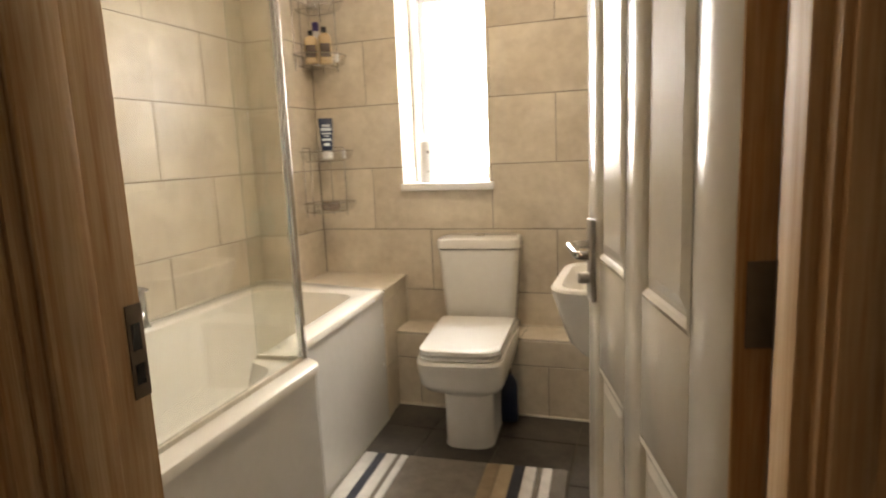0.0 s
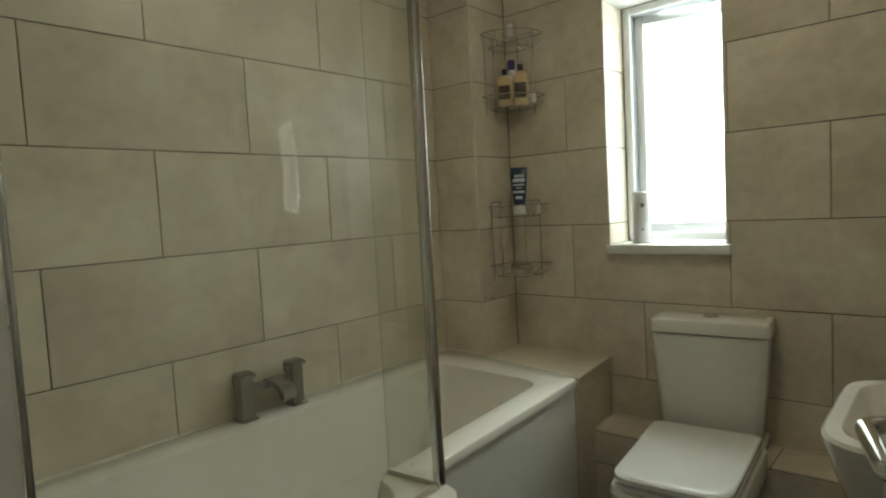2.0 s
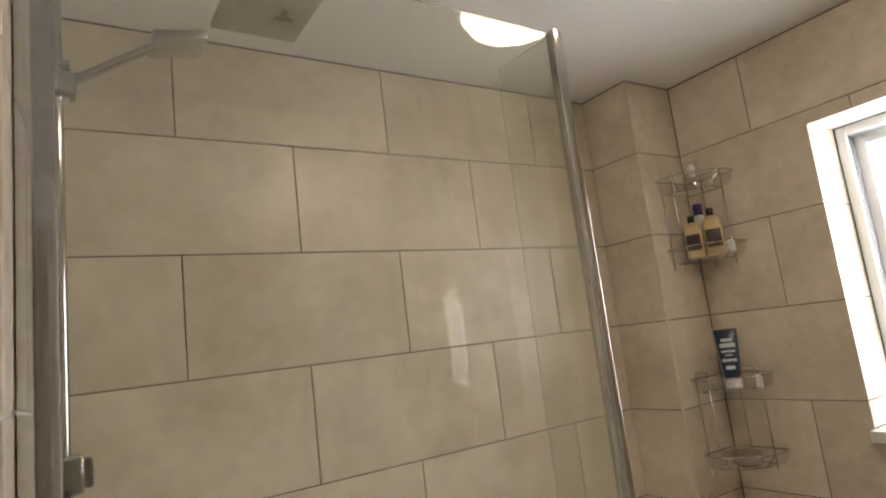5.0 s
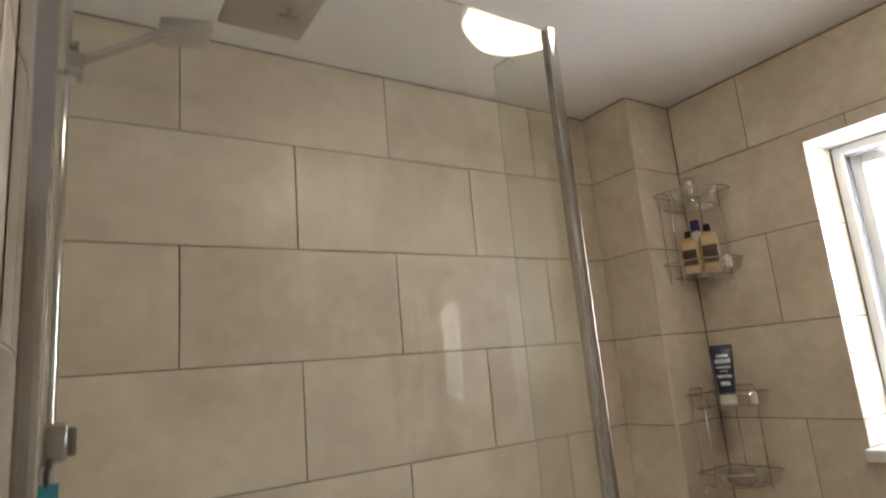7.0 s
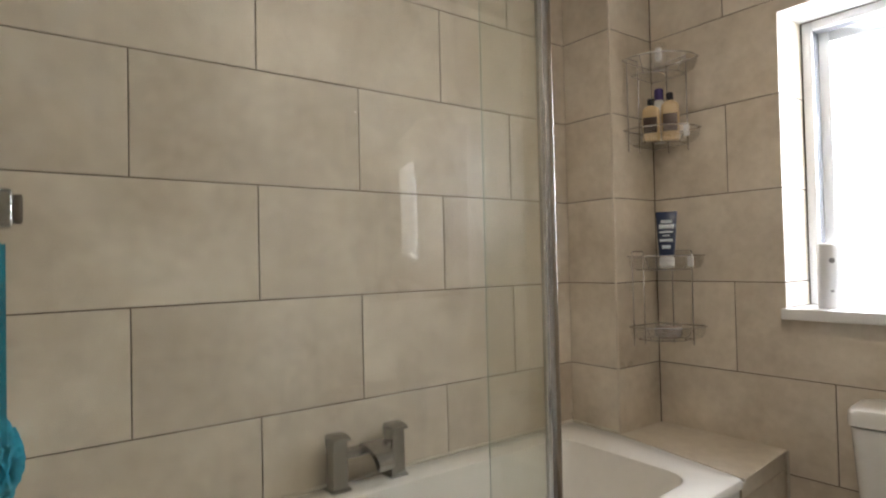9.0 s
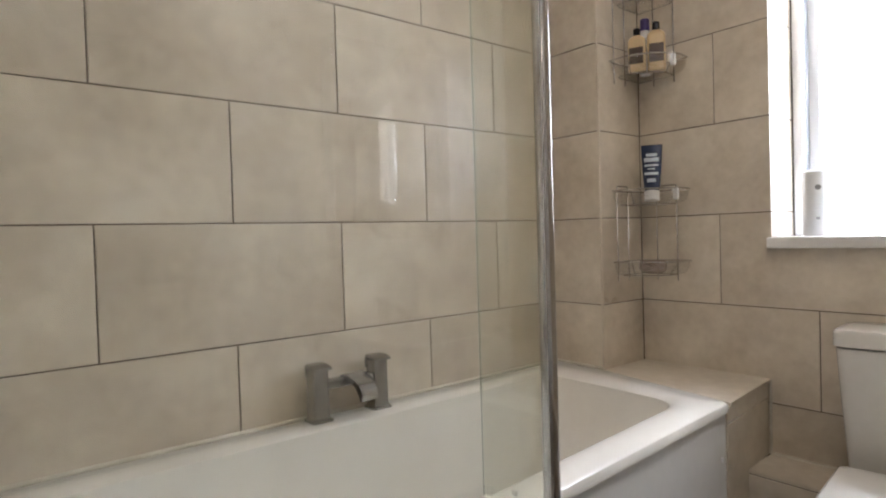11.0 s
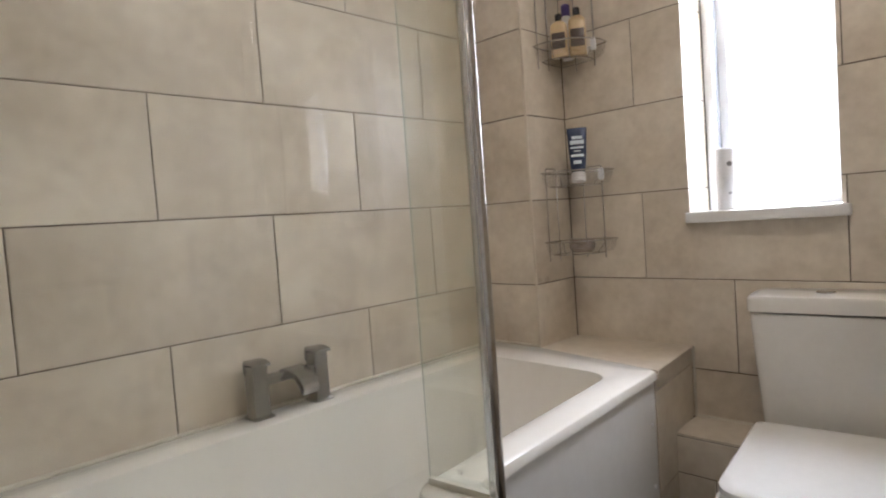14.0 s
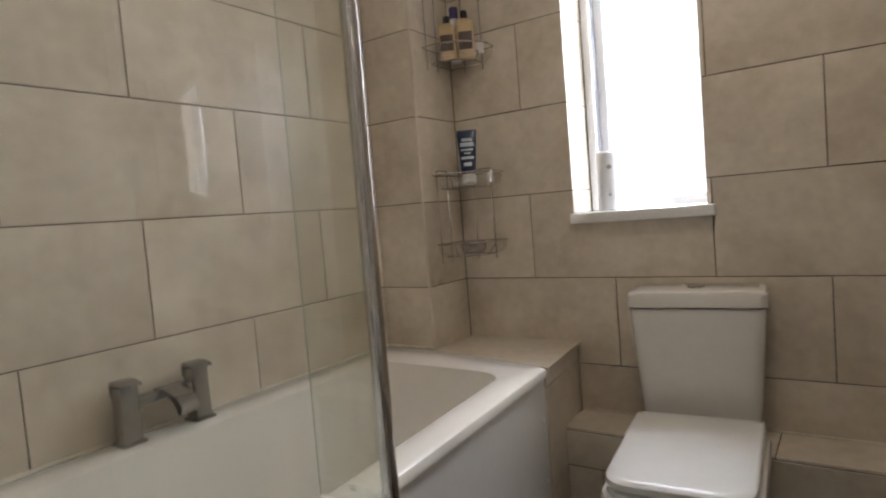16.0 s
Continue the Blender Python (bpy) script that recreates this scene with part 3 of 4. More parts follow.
part("rain_head", box((-0.098, 0.318, 2.156), (0.098, 0.505, 2.168), 0.004), STEEL, shower, "thin square rain head")
part("head_joint", cylinder((0, 0.40, 2.166), (0, 0.40, 2.192), 0.016, seg=20, bevel=0.002), CHROME, shower)
part("slider", box((-0.02, 0.020, 1.92), (0.02, 0.068, 1.965), 0.006), CHROME, shower)
part("hand_shower", tube([(0, 0.050, 1.945), (0, 0.10, 1.978), (0, 0.20, 2.046)], 0.0085, 14), CHROME, shower)
spray = part("spray_plate", box((-0.042, -0.008, -0.009), (0.042, 0.088, 0.009), 0.004), STEEL, shower)
spray.matrix_basis = Matrix.Translation((0, 0.195, 2.046)) @ Matrix.Rotation(radians(10), 4, "X")
part("hose", tube(arc_path([(0.0, 0.012, 1.33), (0.0, 0.006, 1.60), (0.0, 0.008, 1.86), (0.0, 0.055, 1.925)], 0.05), 0.0068, 10), STEEL, shower)
mitt = thing("bath_puff", "teal net bath puff hanging on a long strap from the shower", "bath puff", Matrix.Translation((0.415, NEAR + 0.040, 0.93)))
mb = bmesh.new()
bmesh.ops.create_icosphere(mb, subdivisions=5, radius=0.05)
for v in mb.verts:
    k = 1 + 0.20 * noise.noise(v.co * 60) + 0.12 * noise.noise(v.co * 150)
    v.co = Vector((v.co.x, v.co.y * 0.72, v.co.z * 1.25)) * k
part("net", mb, TEAL, mitt)
strap = loft([[(0.031 + 0.004 * math.sin(z * 40), y, z) for y in (-0.017, 0.016)] + [(0.034 + 0.004 * math.sin(z * 40), y, z) for y in (0.016, -0.017)] for z in [0.02 + 0.025 * k for k in range(13)]])
part("strap", strap, TEAL, mitt)
part("cord", tube([(0.032, 0, 0.315), (0.028, 0, 0.335), (0.022, 0.004, 0.350)], 0.004, 8), BLACKCAP, mitt, "dark hanging cord")

# ---------------------------------------------------------------- toilet
toilet = thing("toilet", "white close-coupled ceramic toilet with closed square lid", "toilet", Matrix.Translation((1.057, 2.33, 0)) @ Matrix.Rotation(radians(5.5), 4, "Z") @ Matrix.Translation((0, -2.335, 0)))
cis = loft([rounded(rect(-w, y0, w, 2.328), 0.03, z, 5) for z, w, y0 in ((0.40, 0.150, 2.180), (0.415, 0.156, 2.176), (0.60, 0.171, 2.172), (0.750, 0.181, 2.168))])
part("cistern", cis, CERAMIC, toilet)
lid = loft([rounded(rect(-w, y0, w, 2.331), 0.03, z, 5) for z, w, y0 in ((0.754, 0.182, 2.167), (0.756, 0.186, 2.162), (0.790, 0.186, 2.162), (0.798, 0.181, 2.167), (0.801, 0.166, 2.182))])
part("cistern_lid", lid, CERAMIC, toilet)
part("flush_button", cylinder((0, 2.245, 0.800), (0, 2.245, 0.807), 0.024, seg=28, bevel=0.002), CHROME, toilet, "chrome flush button")


def dshape(w, y_front, y_back, z, r_front=0.075, r_back=0.02, k_front=0.93):
    return rounded([(-w * k_front, y_front), (w * k_front, y_front), (w, y_back), (-w, y_back)], [r_front, r_front, r_back, r_back], z, 8)


bowl = loft([dshape(0.108, 1.795, 2.148, 0.0), dshape(0.106, 1.80, 2.148, 0.02), dshape(0.108, 1.80, 2.148, 0.22), dshape(0.125, 1.77, 2.148, 0.25), dshape(0.160, 1.70, 2.148, 0.275), dshape(0.174, 1.668, 2.148, 0.31), dshape(0.180, 1.645, 2.148, 0.40), dshape(0.176, 1.650, 2.148, 0.412)])
part("pan", bowl, CERAMIC, toilet)
part("pan_shelf", box((-0.165, 2.146, 0.362), (0.165, 2.325, 0.402), 0.01), CERAMIC, toilet)
seat_bm = loft([dshape(0.160, 1.660, 2.120, 0.414), dshape(0.166, 1.654, 2.124, 0.417), dshape(0.166, 1.654, 2.124, 0.427), dshape(0.160, 1.660, 2.122, 0.431)])
part("seat", seat_bm, SEAT, toilet)
lid_bm = loft([dshape(0.158, 1.662, 2.128, 0.435), dshape(0.166, 1.652, 2.132, 0.438), dshape(0.166, 1.652, 2.132, 0.452), dshape(0.161, 1.658, 2.128, 0.457), dshape(0.146, 1.676, 2.11, 0.459)])
part("seat_lid", lid_bm, SEAT, toilet)
for sx in (-0.09, 0.09):
    part("hinge", cylinder((sx - 0.02, 2.14, 0.432), (sx + 0.02, 2.14, 0.432), 0.012, seg=18, bevel=0.002), CHROME, toilet)

# ---------------------------------------------------------------- basin
basin = thing("wash_basin", "white wall-hung ceramic wash basin", "basin", Matrix.Translation((-0.012, 0, -0.050)))


def bshape(x0, y0, y1, z, r):
    return rounded([(x0, y0), (RIGHT + 0.008, y0), (RIGHT + 0.008, y1), (x0, y1)], [r, 0.01, 0.01, r], z, 8)


bb = loft([bshape(1.60, 1.40, 1.74, 0.60, 0.10), bshape(1.565, 1.375, 1.765, 0.64, 0.11), bshape(1.535, 1.35, 1.79, 0.74, 0.11), bshape(1.520, 1.335, 1.805, 0.80, 0.11), bshape(1.517, 1.332, 1.808, 0.815, 0.11),
           bshape(1.522, 1.337, 1.803, 0.822, 0.11)] +
          [rounded([(x0, y0), (x1, y0), (x1, y1), (x0, y1)], [r, 0.06, 0.06, r], z, 8) for x0, x1, y0, y1, z, r in
           ((1.548, 1.92, 1.362, 1.778, 0.822, 0.095), (1.556, 1.915, 1.370, 1.770, 0.815, 0.09), (1.60, 1.89, 1.41, 1.73, 0.73, 0.08), (1.65, 1.84, 1.46, 1.68, 0.705, 0.05))])
part("bowl", bb, CERAMIC, basin)
btb = cylinder((1.970, 1.57, 0.822), (1.970, 1.57, 0.90), 0.02, seg=24, bevel=0.002)
part("mixer_body", btb, CHROME, basin, "chrome mixer tap")
part("mixer_spout", tube(arc_path([(1.970, 1.57, 0.875), (1.880, 1.57, 0.885), (1.850, 1.57, 0.855)], 0.03), 0.011, 12), CHROME, basin)
part("mixer_lever", box((1.945, 1.56, 0.90), (2.010, 1.58, 0.912), 0.003), CHROME, basin)

mirror = thing("mirror_cabinet", "slim wall cabinet with a mirrored front above the basin", "cabinet", Matrix.Translation((RIGHT, 1.67, 1.07)))
part("body", box((-0.062, -0.26, 0.0), (-0.0005, 0.26, 0.70), 0.002), UPVC, mirror)
part("mirror_door", box((-0.0700, -0.26, 0.0), (-0.0632, 0.26, 0.70), 0.001), MIRROR, mirror, "mirror glass front")

# ---------------------------------------------------------------- door and frame
lining = tagged(thing("door_frame", "varnished wooden door frame round the open doorway", "door frame"), kind="structure")
part("strike_jamb", box((JL - 0.030, 0.085, 0), (JL, 0.242, 2.06), 0.003), FRAMEWOOD, lining)
part("hinge_jamb", box((JR, 0.085, 0), (JR + 0.030, 0.242, 2.06), 0.003), FRAMEWOOD, lining)
part("head", box((JL - 0.030, 0.085, 2.06), (JR + 0.030, 0.242, 2.09), 0.003), FRAMEWOOD, lining)
part("stop", box((JL - 0.002, 0.105, 0), (JL + 0.012, 0.172, 2.06), 0.003), FRAMEWOOD, lining)
part("stop", box((JR - 0.012, 0.105, 0), (JR + 0.002, 0.172, 2.06), 0.003), FRAMEWOOD, lining)


def architrave(x_in, sign):
    """A moulded upright board beside the opening on the hall side."""
    prof = [(0.0, 0.0), (0.0, -0.010), (0.008, -0.015), (0.020, -0.015), (0.026, -0.011), (0.034, -0.018), (0.060, -0.020), (0.066, -0.016), (0.066, 0.0)]
    return loft([[(x_in + sign * a, 0.085 + b, z) for a, b in prof] for z in (0.0, 2.13)])


part("architrave", architrave(JL - 0.006, -1), FRAMEWOOD, lining)
part("architrave", architrave(JR + 0.006, 1), FRAMEWOOD, lining)
stp = box((JL + 0.0005, 0.214, 0.880), (JL + 0.0025, 0.2405, 1.005), 0.0005)
strike = part("strike_plate", stp, BRONZE, lining, "dark bronze strike plate")
# solid black pieces paint the dark inside the keep holes
for z0, z1 in ((0.898, 0.926), (0.944, 0.980)):
    part("keep_hole_dark", box((JL + 0.0015, 0.219, z0), (JL + 0.0030, 0.234, z1), 0.0005), BLACKCAP, strike)

DOOR_TURN = 105.7
DW, DH, DT = 0.677, 1.985, 0.035
hx, hy = 1.848, 0.226
door_m = Matrix.Translation((hx, hy, 0.008)) @ Matrix.Rotation(radians(DOOR_TURN), 4, "Z")
door = tagged(thing("door_1", "white gloss six-panel door standing open", "door", door_m), kind="structure")
# in the door's own frame x runs from the hinge to the free edge, +y is the face towards the bath
cols = [(0.0, 0.105), (0.2925, 0.3845), (0.572, DW)]
rails = [(0.0, 0.21), (0.755, 0.962), (1.55, 1.66), (1.87, DH)]
core = box((0.002, 0.004 - DT, 0.002), (DW - 0.002, -0.004, DH - 0.002))
part("core", core, DOORPAINT, door)
for a, b in cols:
    part("stile", box((a, -DT, 0), (b, 0, DH), 0.0015), DOORPAINT, door)
part("lipping", box((-0.004, -DT + 0.0005, 0.0), (0.0005, -0.0005, DH), 0.001), FRAMEWOOD, door, "bare wooden hinge edge")
for z0, z1 in rails:
    for a, b in ((cols[0][1], cols[1][0]), (cols[1][1], cols[2][0])):
        part("rail", box((a - 0.001, -DT + 0.0003, z0), (b + 0.001, -0.0003, z1), 0.0012), DOORPAINT, door)


def raised_panel(a, b, z0, z1):
    """A fielded panel with an ogee moulding round it, on both faces."""
    bm = bmesh.new()
    for s, y0 in ((1, -0.004), (-1, -DT + 0.004)):
        rr = [(0.0, 0.0055), (0.006, 0.007), (0.012, 0.004), (0.016, 0.0008), (0.022, 0.001), (0.036, 0.0042), (0.040, 0.0042)]
        loft([[(x, y0 + s * h - s * 0.001, z) for x, z in rect(a + d, z0 + d, b - d, z1 - d)] for d, h in rr], False, True, bm)
    return bm


for z0, z1 in ((0.21, 0.755), (0.962, 1.55), (1.66, 1.87)):
    for a, b in ((cols[0][1], cols[1][0]), (cols[1][1], cols[2][0])):
        part("panel", raised_panel(a, b, z0, z1), DOORPAINT, door, smooth=False)
HX = DW - 0.052
for s, y in ((1, 0.0), (-1, -DT)):
    def yy(v):
        return y + s * v
    pl = box((HX - 0.021, min(yy(0), yy(0.010)), 0.872), (HX + 0.021, max(yy(0), yy(0.010)), 1.034), 0.003)
    plate = part("handle_plate", pl, STEEL, door, "satin steel handle plate")
    lev = tube(arc_path([(HX, yy(0.008), 0.985), (HX, yy(0.048), 0.985), (HX - 0.105, yy(0.050), 0.982), (HX - 0.112, yy(0.030), 0.982)], 0.02), 0.0085, 14)
    part("lever", lev, CHROME, plate)
    part("thumb_turn", cylinder((HX, yy(0.008), 0.918), (HX, yy(0.030), 0.918), 0.011, seg=20, bevel=0.002), STEEL, plate)
for zc in (0.25, 1.026, 1.75):
    hb2 = box((-0.0065, -DT - 0.002, zc - 0.04), (-0.0038, -0.009, zc + 0.04), 0.0005)
    cylinder((-0.004, -DT - 0.003, zc - 0.040), (-0.004, -DT - 0.003, zc + 0.040), 0.006, seg=14, bm=hb2)
    part("hinge", hb2, IRON, door, "dark steel butt hinge")
    part("hinge_leaf", box((JR - 0.0025, 0.206, zc + 0.008 - 0.04), (JR - 0.0005, 0.240, zc + 0.008 + 0.04), 0.0005), IRON, lining, "dark steel hinge leaf")

# ---------------------------------------------------------------- dark bottle shape behind the toilet
navy_shape = thing("dark_bottle", "dark navy bottle shape standing on the floor beside the toilet", "bottle", Matrix.Translation((1.212, 2.085, 0.004)) @ Matrix.Rotation(radians(12), 4, "Z"))
part("body", loft([rounded(rect(-w, -d, w, d), min(w, d) * 0.6, z, 4) for w, d, z in ((0.040, 0.026, 0.0), (0.043, 0.028, 0.006), (0.043, 0.028, 0.150), (0.040, 0.026, 0.175), (0.022, 0.018, 0.205), (0.016, 0.014, 0.212))]), NAVY, navy_shape)
part("cap", lathe([(0.015, 0.212), (0.017, 0.214), (0.016, 0.250), (0.008, 0.266)], 20), BLACKCAP, navy_shape, "black cap")

# ---------------------------------------------------------------- wire caddy in the corner
CX, CY = COL_X + 0.004, FAR - 0.004
caddy = thing("corner_caddy", "four-tier chrome wire corner shower caddy", "caddy")
R_CAD = 0.172
TIERS = [0.966, 1.212, 1.657, 1.906]


def quarter(r, z, bulge=0.0, n=14):
    """The outline of a corner shelf with rounded ends, from the far wall round to the pipe boxing."""
    ax, ay = r * 1.14, r * 1.16
    ox, oy = CX + 0.012, CY - 0.012
    raw = [(0.0, 0.0), (ax, 0.0)] + [(ax * math.cos(radians(-90 * k / n)) ** 0.82, -ay * math.sin(radians(90 * k / n)) ** 0.82) for k in range(1, n)] + [(0.0, -ay)]
    pts = [(ox, oy, z), (ox + ax - 0.030, oy, z), (ox + ax - 0.009, oy - 0.006, z)]
    for x, y in raw[3:-2]:
        if x < ax - 0.003 and y > -ay + 0.003:
            pts.append((ox + x, oy + y, z))
    return pts + [(ox + 0.006, oy - ay + 0.009, z), (ox, oy - ay + 0.030, z)]


for i, z in enumerate(TIERS):
    shelf = part("tray", loft([quarter(R_CAD - 0.003, z - 0.002), quarter(R_CAD - 0.006, z - 0.025), quarter(R_CAD - 0.016, z - 0.042), quarter(R_CAD - 0.030, z - 0.046)], False, True), CLEAR, caddy, "clear plastic tray")
    shelf.visible_shadow = False
    part("rim_wire", tube(quarter(R_CAD, z), 0.0026, 8, closed=True), WIRE, caddy)
    part("floor_wire", tube(quarter(R_CAD - 0.045, z - 0.0485), 0.0018, 8, closed=True), WIRE, caddy)
    for k in range(2):
        a = radians(-22 - 46 * k)
        p = (CX + 0.012 + R_CAD * 1.14 * math.cos(a), CY - 0.012 + R_CAD * 1.16 * math.sin(a))
        q = (CX + 0.012 + (R_CAD - 0.045) * 1.14 * math.cos(a), CY - 0.012 + (R_CAD - 0.045) * 1.16 * math.sin(a))
        part("rib", tube([(p[0], p[1], z), (q[0], q[1], z - 0.048)], 0.0016, 6), WIRE, caddy)
for z0, z1 in ((TIERS[0], TIERS[1]), (TIERS[2], TIERS[3])):
    for x, y in ((CX + 0.008, CY - 0.098), (CX + 0.008, CY - 0.163), (CX + 0.067, CY - 0.008), (CX + 0.144, CY - 0.008)):
        part("upright", tube([(x, y, z0 - 0.07), (x, y, z1 + 0.004)], 0.0024, 8), WIRE, caddy)
for z in (TIERS[1] + 0.018, TIERS[3] + 0.018):
    for feet in (((CX + 0.008, CY - 0.163), (CX + 0.008, CY - 0.098)), ((CX + 0.067, CY - 0.008), (CX + 0.144, CY - 0.008))):
        (xa, ya), (xb, yb) = feet
        part("hoop", tube(arc_path([(xa, ya, z - 0.018), (xa, ya, z), (xb, yb, z), (xb, yb, z - 0.018)], 0.012), 0.0024, 8), WIRE, caddy)


for i in (1, 2):
    a = radians(-24)
    p = Vector((CX + 0.012 + R_CAD * 1.14 * math.cos(a), CY - 0.012 + R_CAD * 1.16 * math.sin(a), TIERS[i]))
    part("clip", box((p.x - 0.009, p.y - 0.009, p.z - 0.038), (p.x + 0.009, p.y + 0.005, p.z + 0.004), 0.004), FROST, caddy, "frosted plastic clip")


def bottle(at, height, w, turn):
    ob = thing("shampoo_bottle", "beige shampoo bottle with brown label and black cap", "bottle", Matrix.Translation(at) @ Matrix.Rotation(radians(turn), 4, "Z"), "bottles on the caddy")
    d = w * 0.62
    def ring(sx, z):
        return rounded(rect(-w / 2 * sx, -d / 2 * sx, w / 2 * sx, d / 2 * sx), d * 0.3 * sx, z, 4)
    part("body", loft([ring(0.94, 0), ring(1, 0.004), ring(1, height * 0.70), ring(0.92, height * 0.76), ring(0.55, height * 0.82), ring(0.42, height * 0.84)]), BOTTLE, ob)
    part("cap", lathe([(w * 0.19, height * 0.84), (w * 0.20, height * 0.85), (w * 0.20, height * 0.98), (w * 0.17, height)], 20), BLACKCAP, ob, "black cap")
    part("label", box((-w * 0.40, -d / 2 - 0.0012, height * 0.18), (w * 0.40, -d / 2 + 0.001, height * 0.55), 0.0005), BROWN, ob, "dark brown label")
    return ob


zt = TIERS[2] - 0.038
bottle((CX + 0.070, CY - 0.115, zt), 0.150, 0.058, 22)
bottle((CX + 0.118, CY - 0.072, zt), 0.168, 0.060, 30)
pb = thing("purple_capped_bottle", "small white bottle with purple cap behind the others", "bottle", Matrix.Translation((CX + 0.066, CY - 0.058, zt)), "bottles on the caddy")
part("body", lathe([(0.018, 0), (0.02, 0.004), (0.02, 0.14), (0.012, 0.155)], 20), WHITECAP, pb)
part("cap", lathe([(0.015, 0.155), (0.016, 0.157), (0.016, 0.192), (0.013, 0.196)], 20), PURPLE, pb, "purple cap")

cup = thing("glass_cup", "clear upturned plastic cup with a white piece for its glint", "cup", Matrix.Translation((CX + 0.09, CY - 0.09, TIERS[3] - 0.038)))
part("cup_wall", lathe([(0.036, 0.0), (0.036, 0.002), (0.028, 0.088), (0.024, 0.096)], 24), CLEAR, cup)
# white piece stands in for the bright reflection in the cup
part("cap", lathe([(0.010, 0.040), (0.012, 0.042), (0.011, 0.080), (0.008, 0.083)], 18), WHITECAP, cup, "white piece in place of a glint")

tubeo = thing("shower_gel_tube", "navy squeeze tube standing on its white cap", "tube", Matrix.Translation((CX + 0.115, CY - 0.115, TIERS[1] - 0.038)) @ Matrix.Rotation(radians(28), 4, "Z") @ Matrix.Rotation(radians(-9), 4, "X"))
part("cap", lathe([(0.023, 0), (0.025, 0.002), (0.025, 0.030), (0.022, 0.033)], 24), WHITECAP, tubeo, "white flip cap")


def oval(w, d, z, n=24):
    return [(w * math.cos(2 * math.pi * k / n), d * math.sin(2 * math.pi * k / n), z) for k in range(n)]


part("body", loft([oval(0.023, 0.023, 0.033), oval(0.026, 0.024, 0.045), oval(0.031, 0.017, 0.11), oval(0.034, 0.007, 0.17), oval(0.035, 0.0025, 0.183), oval(0.035, 0.002, 0.196)]), NAVY, tubeo)
for z, w, h, yv in ((0.158, 0.018, 0.010, 0.0105), (0.140, 0.024, 0.014, 0.0135), (0.120, 0.022, 0.006, 0.0165), (0.107, 0.012, 0.004, 0.0185), (0.090, 0.022, 0.009, 0.0205), (0.066, 0.014, 0.012, 0.0235)):
    part("print", box((-w, -yv - 0.0015, z - h / 2), (w, -yv + 0.004, z + h / 2), 0.0008), PALEBLUE, tubeo, "pale print")

dish = thing("soap", "pink soap bar in a round brown glass dish", "soap", Matrix.Translation((CX + 0.11, CY - 0.11, TIERS[0] - 0.038)) @ Matrix.Rotation(radians(30), 4, "Z"))
part("bar", loft([rounded(rect(-0.030 * s, -0.022 * s, 0.030 * s, 0.022 * s), 0.015 * s, z, 5) for s, z in ((0.8, 0), (1, 0.008), (1, 0.018), (0.8, 0.026))]), SOAP, dish)

part("dish", lathe([(0.030, -0.002), (0.042, 0.006), (0.046, 0.022), (0.041, 0.040), (0.043, 0.044)], 24), DISH, dish, "brown glass dish")

# air freshener on the sill
can = thing("air_freshener", "white aerosol bottle standing on the window sill", "bottle", Matrix.Translation((0.772, 2.392, WZ0)))
part("body", lathe([(0.031, 0), (0.034, 0.004), (0.034, 0.180), (0.033, 0.193), (0.028, 0.199)], 28), CAN, can)
part("nozzle", cylinder((0.017, -0.0285, 0.146), (0.018, -0.0310, 0.146), 0.008, seg=18), GASKET, can, "dark round nozzle")
part("print", box((0.012, -0.0325, 0.050), (0.022, -0.026, 0.058), 0.001), GREYPRINT, can, "grey print")

# ---------------------------------------------------------------- bath mat
mat_m = Matrix.Translation((0.753, 1.142, 0.0)) @ Matrix.Rotation(radians(3.7), 4, "Z")
rug = thing("bath_mat", "grey bath mat with white, navy and tan stripes", "mat", mat_m)
ML = 0.515
bands = [(0.055, MAT_WHITE), (0.035, MAT_NAVY), (0.045, MAT_WHITE), (0.017, MAT_GREY), (0.030, MAT_WHITE), (0.313, MAT_GREY), (0.053, MAT_TAN),
         (0.052, MAT_SAND), (0.040, MAT_NAVY), (0.045, MAT_WHITE), (0.020, MAT_GREY), (0.037, MAT_WHITE), (0.058, MAT_GREY)]
edges = [sum(w for w, m in bands[:k]) for k in range(len(bands) + 1)]
stripes = [(a, b, m) for a, b, (w, m) in zip(edges, edges[1:], bands)]
for a, b, m in stripes:
    part("stripe", box((a + 0.0005, 0, 0.0), (b - 0.0005, ML, 0.012), 0.003), m, rug)

# ---------------------------------------------------------------- tiles
tiles_a = [[0.6, 1.2, 1.8] if k % 2 else [0.3, 0.9, 1.5, 2.1] for k in range(8)]
tile_wall(wall_west, (0, 0, 0), (0, 1, 0), (1, 0, 0), NEAR, COL_Y + 0.006, LEVELS, tiles_a)
tiles_n = [[0.505 - 0.012 * (k > 3), 1.105, 1.70] if k % 2 else [0.2, 0.797, 1.40, 2.0] for k in range(8)]
tile_wall(wall_north, (RIGHT, FAR, 0), (-1, 0, 0), (0, -1, 0), 0.0, RIGHT - COL_X, LEVELS, [[RIGHT - x for x in reversed(r)] for r in tiles_n],
          (round(RIGHT - WX1, 4), WZ0 - 0.028, round(RIGHT - WX0, 4), WZ1))
tile_wall(wall_column, (COL_X, COL_Y, 0), (-1, 0, 0), (0, -1, 0), 0.0, COL_X, LEVELS, [[]] * 8)
tile_wall(wall_column, (COL_X, COL_Y, 0), (0, 1, 0), (1, 0, 0), 0.0, FAR - COL_Y, LEVELS, [[]] * 8)
tile_wall(wall_south, (0, NEAR, 0), (1, 0, 0), (0, 1, 0), 0.0, 0.98, LEVELS, [[0.3, 0.9] if k % 2 else [0.6] for k in range(8)])
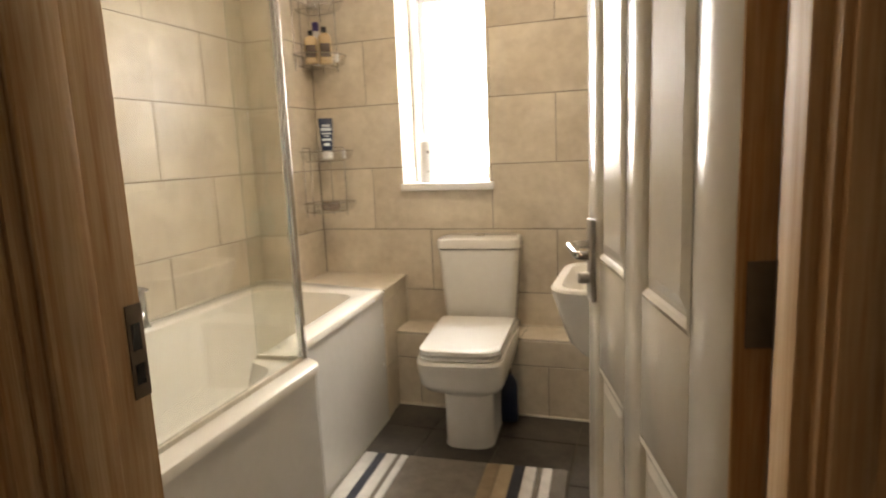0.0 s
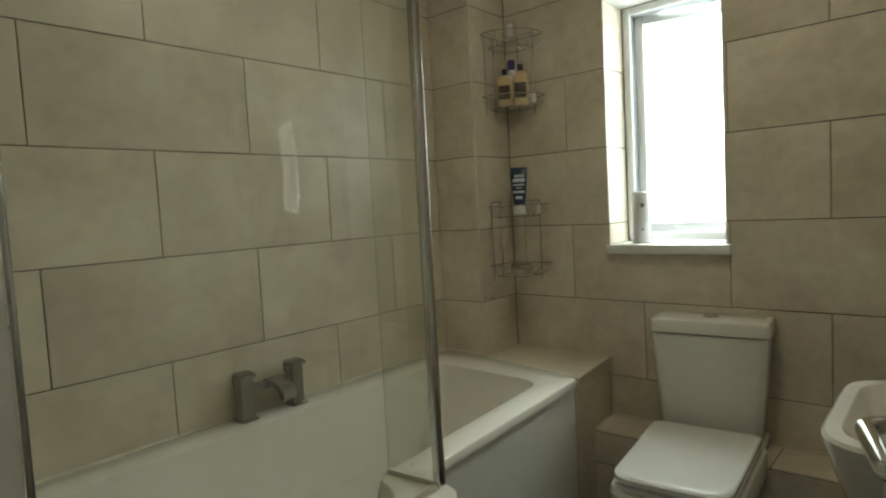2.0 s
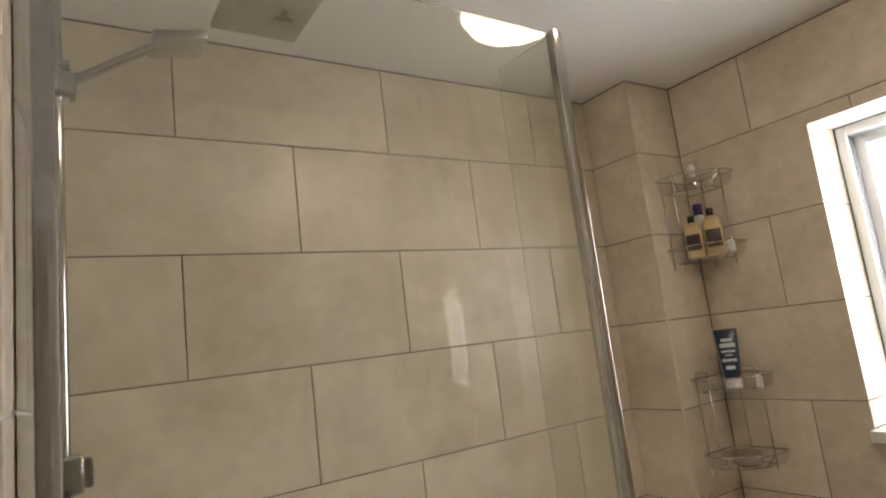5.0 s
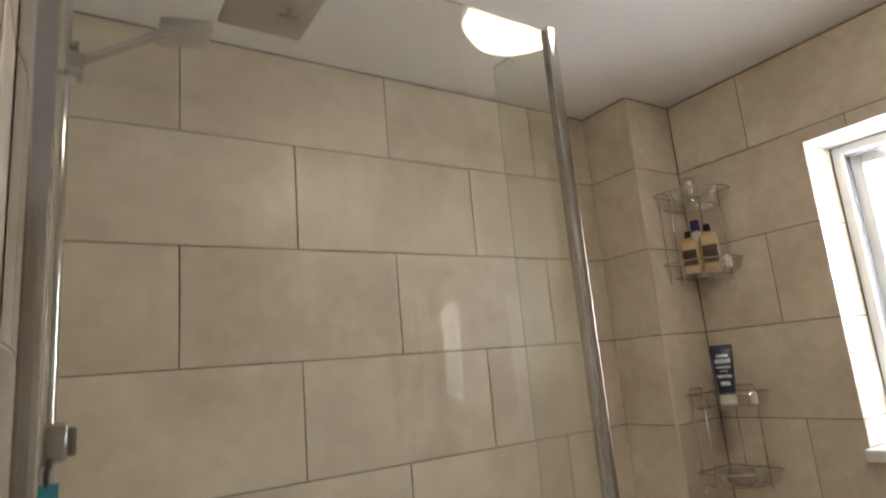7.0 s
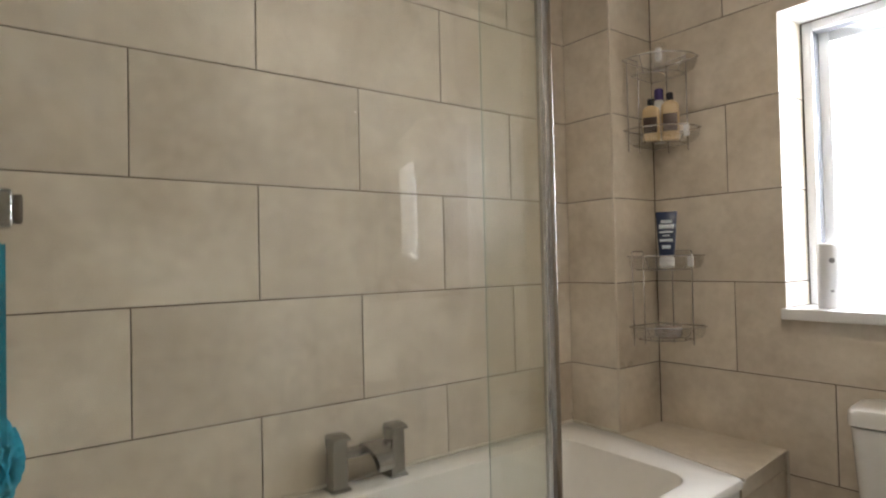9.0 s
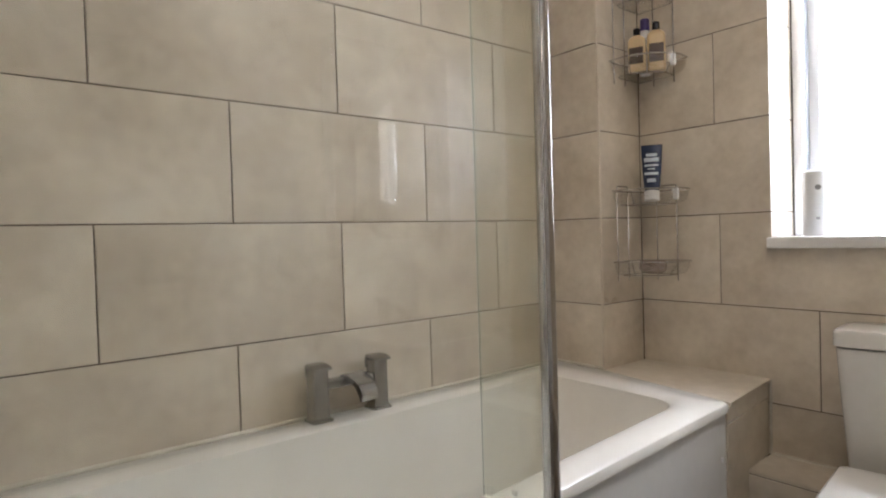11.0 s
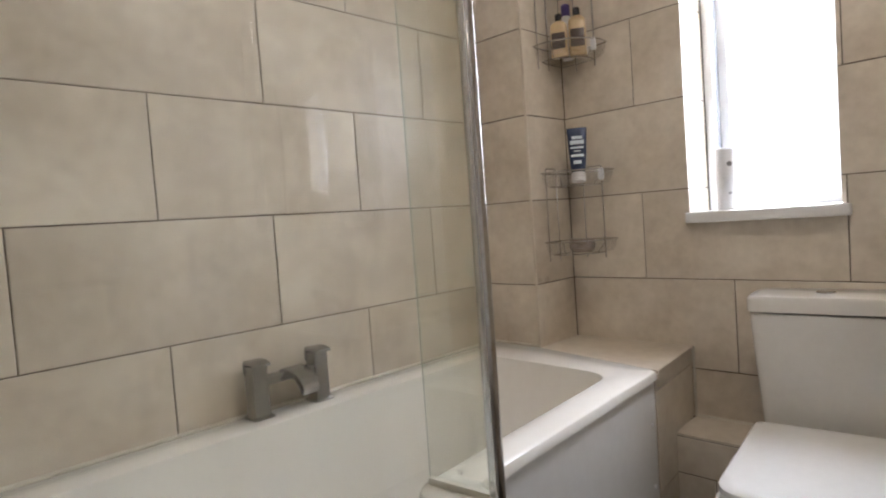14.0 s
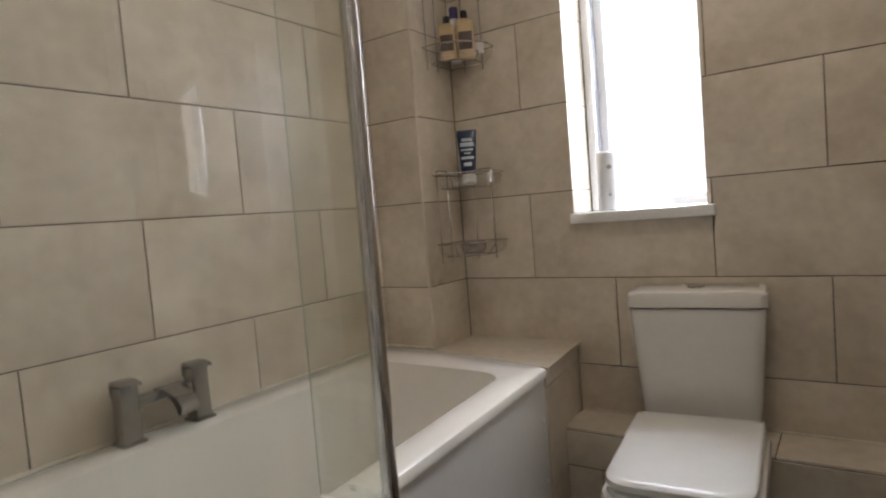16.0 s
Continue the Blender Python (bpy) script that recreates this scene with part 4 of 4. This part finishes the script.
# window reveal
rl = [WZ0, 1.12, 1.42, 1.72, WZ1]
tile_wall(wall_north, (WX0, FAR + 0.001, 0), (0, 1, 0), (1, 0, 0), 0.0, GLAZE - FAR - 0.002, rl, [[]] * 4)
tile_wall(wall_north, (WX1, GLAZE - 0.002, 0), (0, -1, 0), (-1, 0, 0), 0.0, GLAZE - FAR - 0.003, rl, [[]] * 4)

# low boxing behind the toilet
low_box = structure("pipe_boxing", box((0.60, BOX_Y + BACK, 0.0), (RIGHT, FAR + BACK, BOX_Z - BACK)), GROUT, "low tiled pipe boxing behind the toilet", "boxing")
tile_wall(low_box, (RIGHT, BOX_Y, 0), (-1, 0, 0), (0, -1, 0), 0.0, RIGHT - 0.655, [0.0, 0.235, BOX_Z - 0.009], [[RIGHT - 1.38, RIGHT - 0.78], [RIGHT - 1.08]])
tx = [0.655, 0.88, 1.26, 1.62, RIGHT]
for a, b in zip(tx, tx[1:]):
    tile(low_box, Matrix.Translation((a, BOX_Y - 0.001, BOX_Z)), b - a, FAR - BOX_Y)

# boxing at the end of the bath
ledge = structure("bath_end_boxing", loft([[(0.218, 2.094, z), (0.675, 1.998, z), (0.640, FAR + BACK, z), (0.218, FAR + BACK, z)] for z in (0.0, 0.584)]), GROUT, "tiled ledge at the end of the bath", "boxing")
lt = loft([[(0.215, 2.089, z), (0.694, 1.992, z), (0.657, FAR - 0.001, z), (0.215, FAR - 0.001, z)] for z in (0.586, 0.596)])
part("tile", lt, TILE, ledge, smooth=False)
d = Vector((0.649 - 0.684, FAR - 1.990, 0)).normalized()
turn = Matrix((d, Vector((0, 0, 1)), Vector((d.y, -d.x, 0)))).transposed().to_4x4()
run = math.hypot(0.649 - 0.684, FAR - 1.990)
for z0, z1 in ((0.0, 0.235), (0.235, 0.535), (0.535, 0.586)):
    tile(ledge, Matrix.Translation((0.684, 1.990, z0)) @ turn, run, z1 - z0)

# floor tiles
for i in range(7):
    for j in range(8):
        x0, y0 = 0.61 + 0.305 * (i - 1), 0.10 + 0.305 * j
        x1, y1 = min(x0 + 0.305, RIGHT), min(y0 + 0.305, FAR)
        if x1 - x0 > 0.02 and y1 - y0 > 0.02:
            tile(floor, Matrix.Translation((x0, y0, 0)), x1 - x0, y1 - y0, mat=VINYL, thick=0.004, name="floor_tile")

trim = tagged(thing("trim", "pale plastic tile trim on the boxing corner", "trim"), kind="structure")
part("corner_bead", cylinder((COL_X - 0.001, COL_Y + 0.001, 0.605), (COL_X - 0.001, COL_Y + 0.001, CEIL - 0.004), 0.0045, seg=14), TILE, trim)

# sealant beads
seal = tagged(thing("sealant", "pale silicone bead along bath and boxing", "trim"), kind="structure")
part("bead", tube([(0.003, NEAR + 0.01, BX_RIM + 0.001), (0.003, 2.085, BX_RIM + 0.001)], 0.006, 8), SEALANT, seal)
part("bead", tube([(0.01, 2.088, BX_RIM + 0.001), (0.213, 2.088, BX_RIM + 0.001)], 0.005, 8), SEALANT, seal)
part("bead", tube([(0.66, BOX_Y - 0.003, 0.003), (RIGHT, BOX_Y - 0.003, 0.003)], 0.006, 8), SEALANT, seal)
part("bead", tube([(0.655, BOX_Y - 0.003, 0.003), (0.655, BOX_Y - 0.003, BOX_Z)], 0.004, 8), SEALANT, seal)
part("bead", tube([(0.657, FAR - 0.003, BOX_Z), (0.657, FAR - 0.003, 0.594)], 0.004, 8), SEALANT, seal)
part("bead", tube([(0.664, FAR - 0.003, BOX_Z + 0.002), (RIGHT, FAR - 0.003, BOX_Z + 0.002)], 0.005, 8), SEALANT, seal)
part("bead", tube([(0.899, NEAR + 0.02, 0.003), (0.881, 1.10, 0.003)], 0.005, 8), SEALANT, seal)
part("bead", tube([(0.737, 1.15, 0.003), (0.683, 1.98, 0.003)], 0.005, 8), SEALANT, seal)
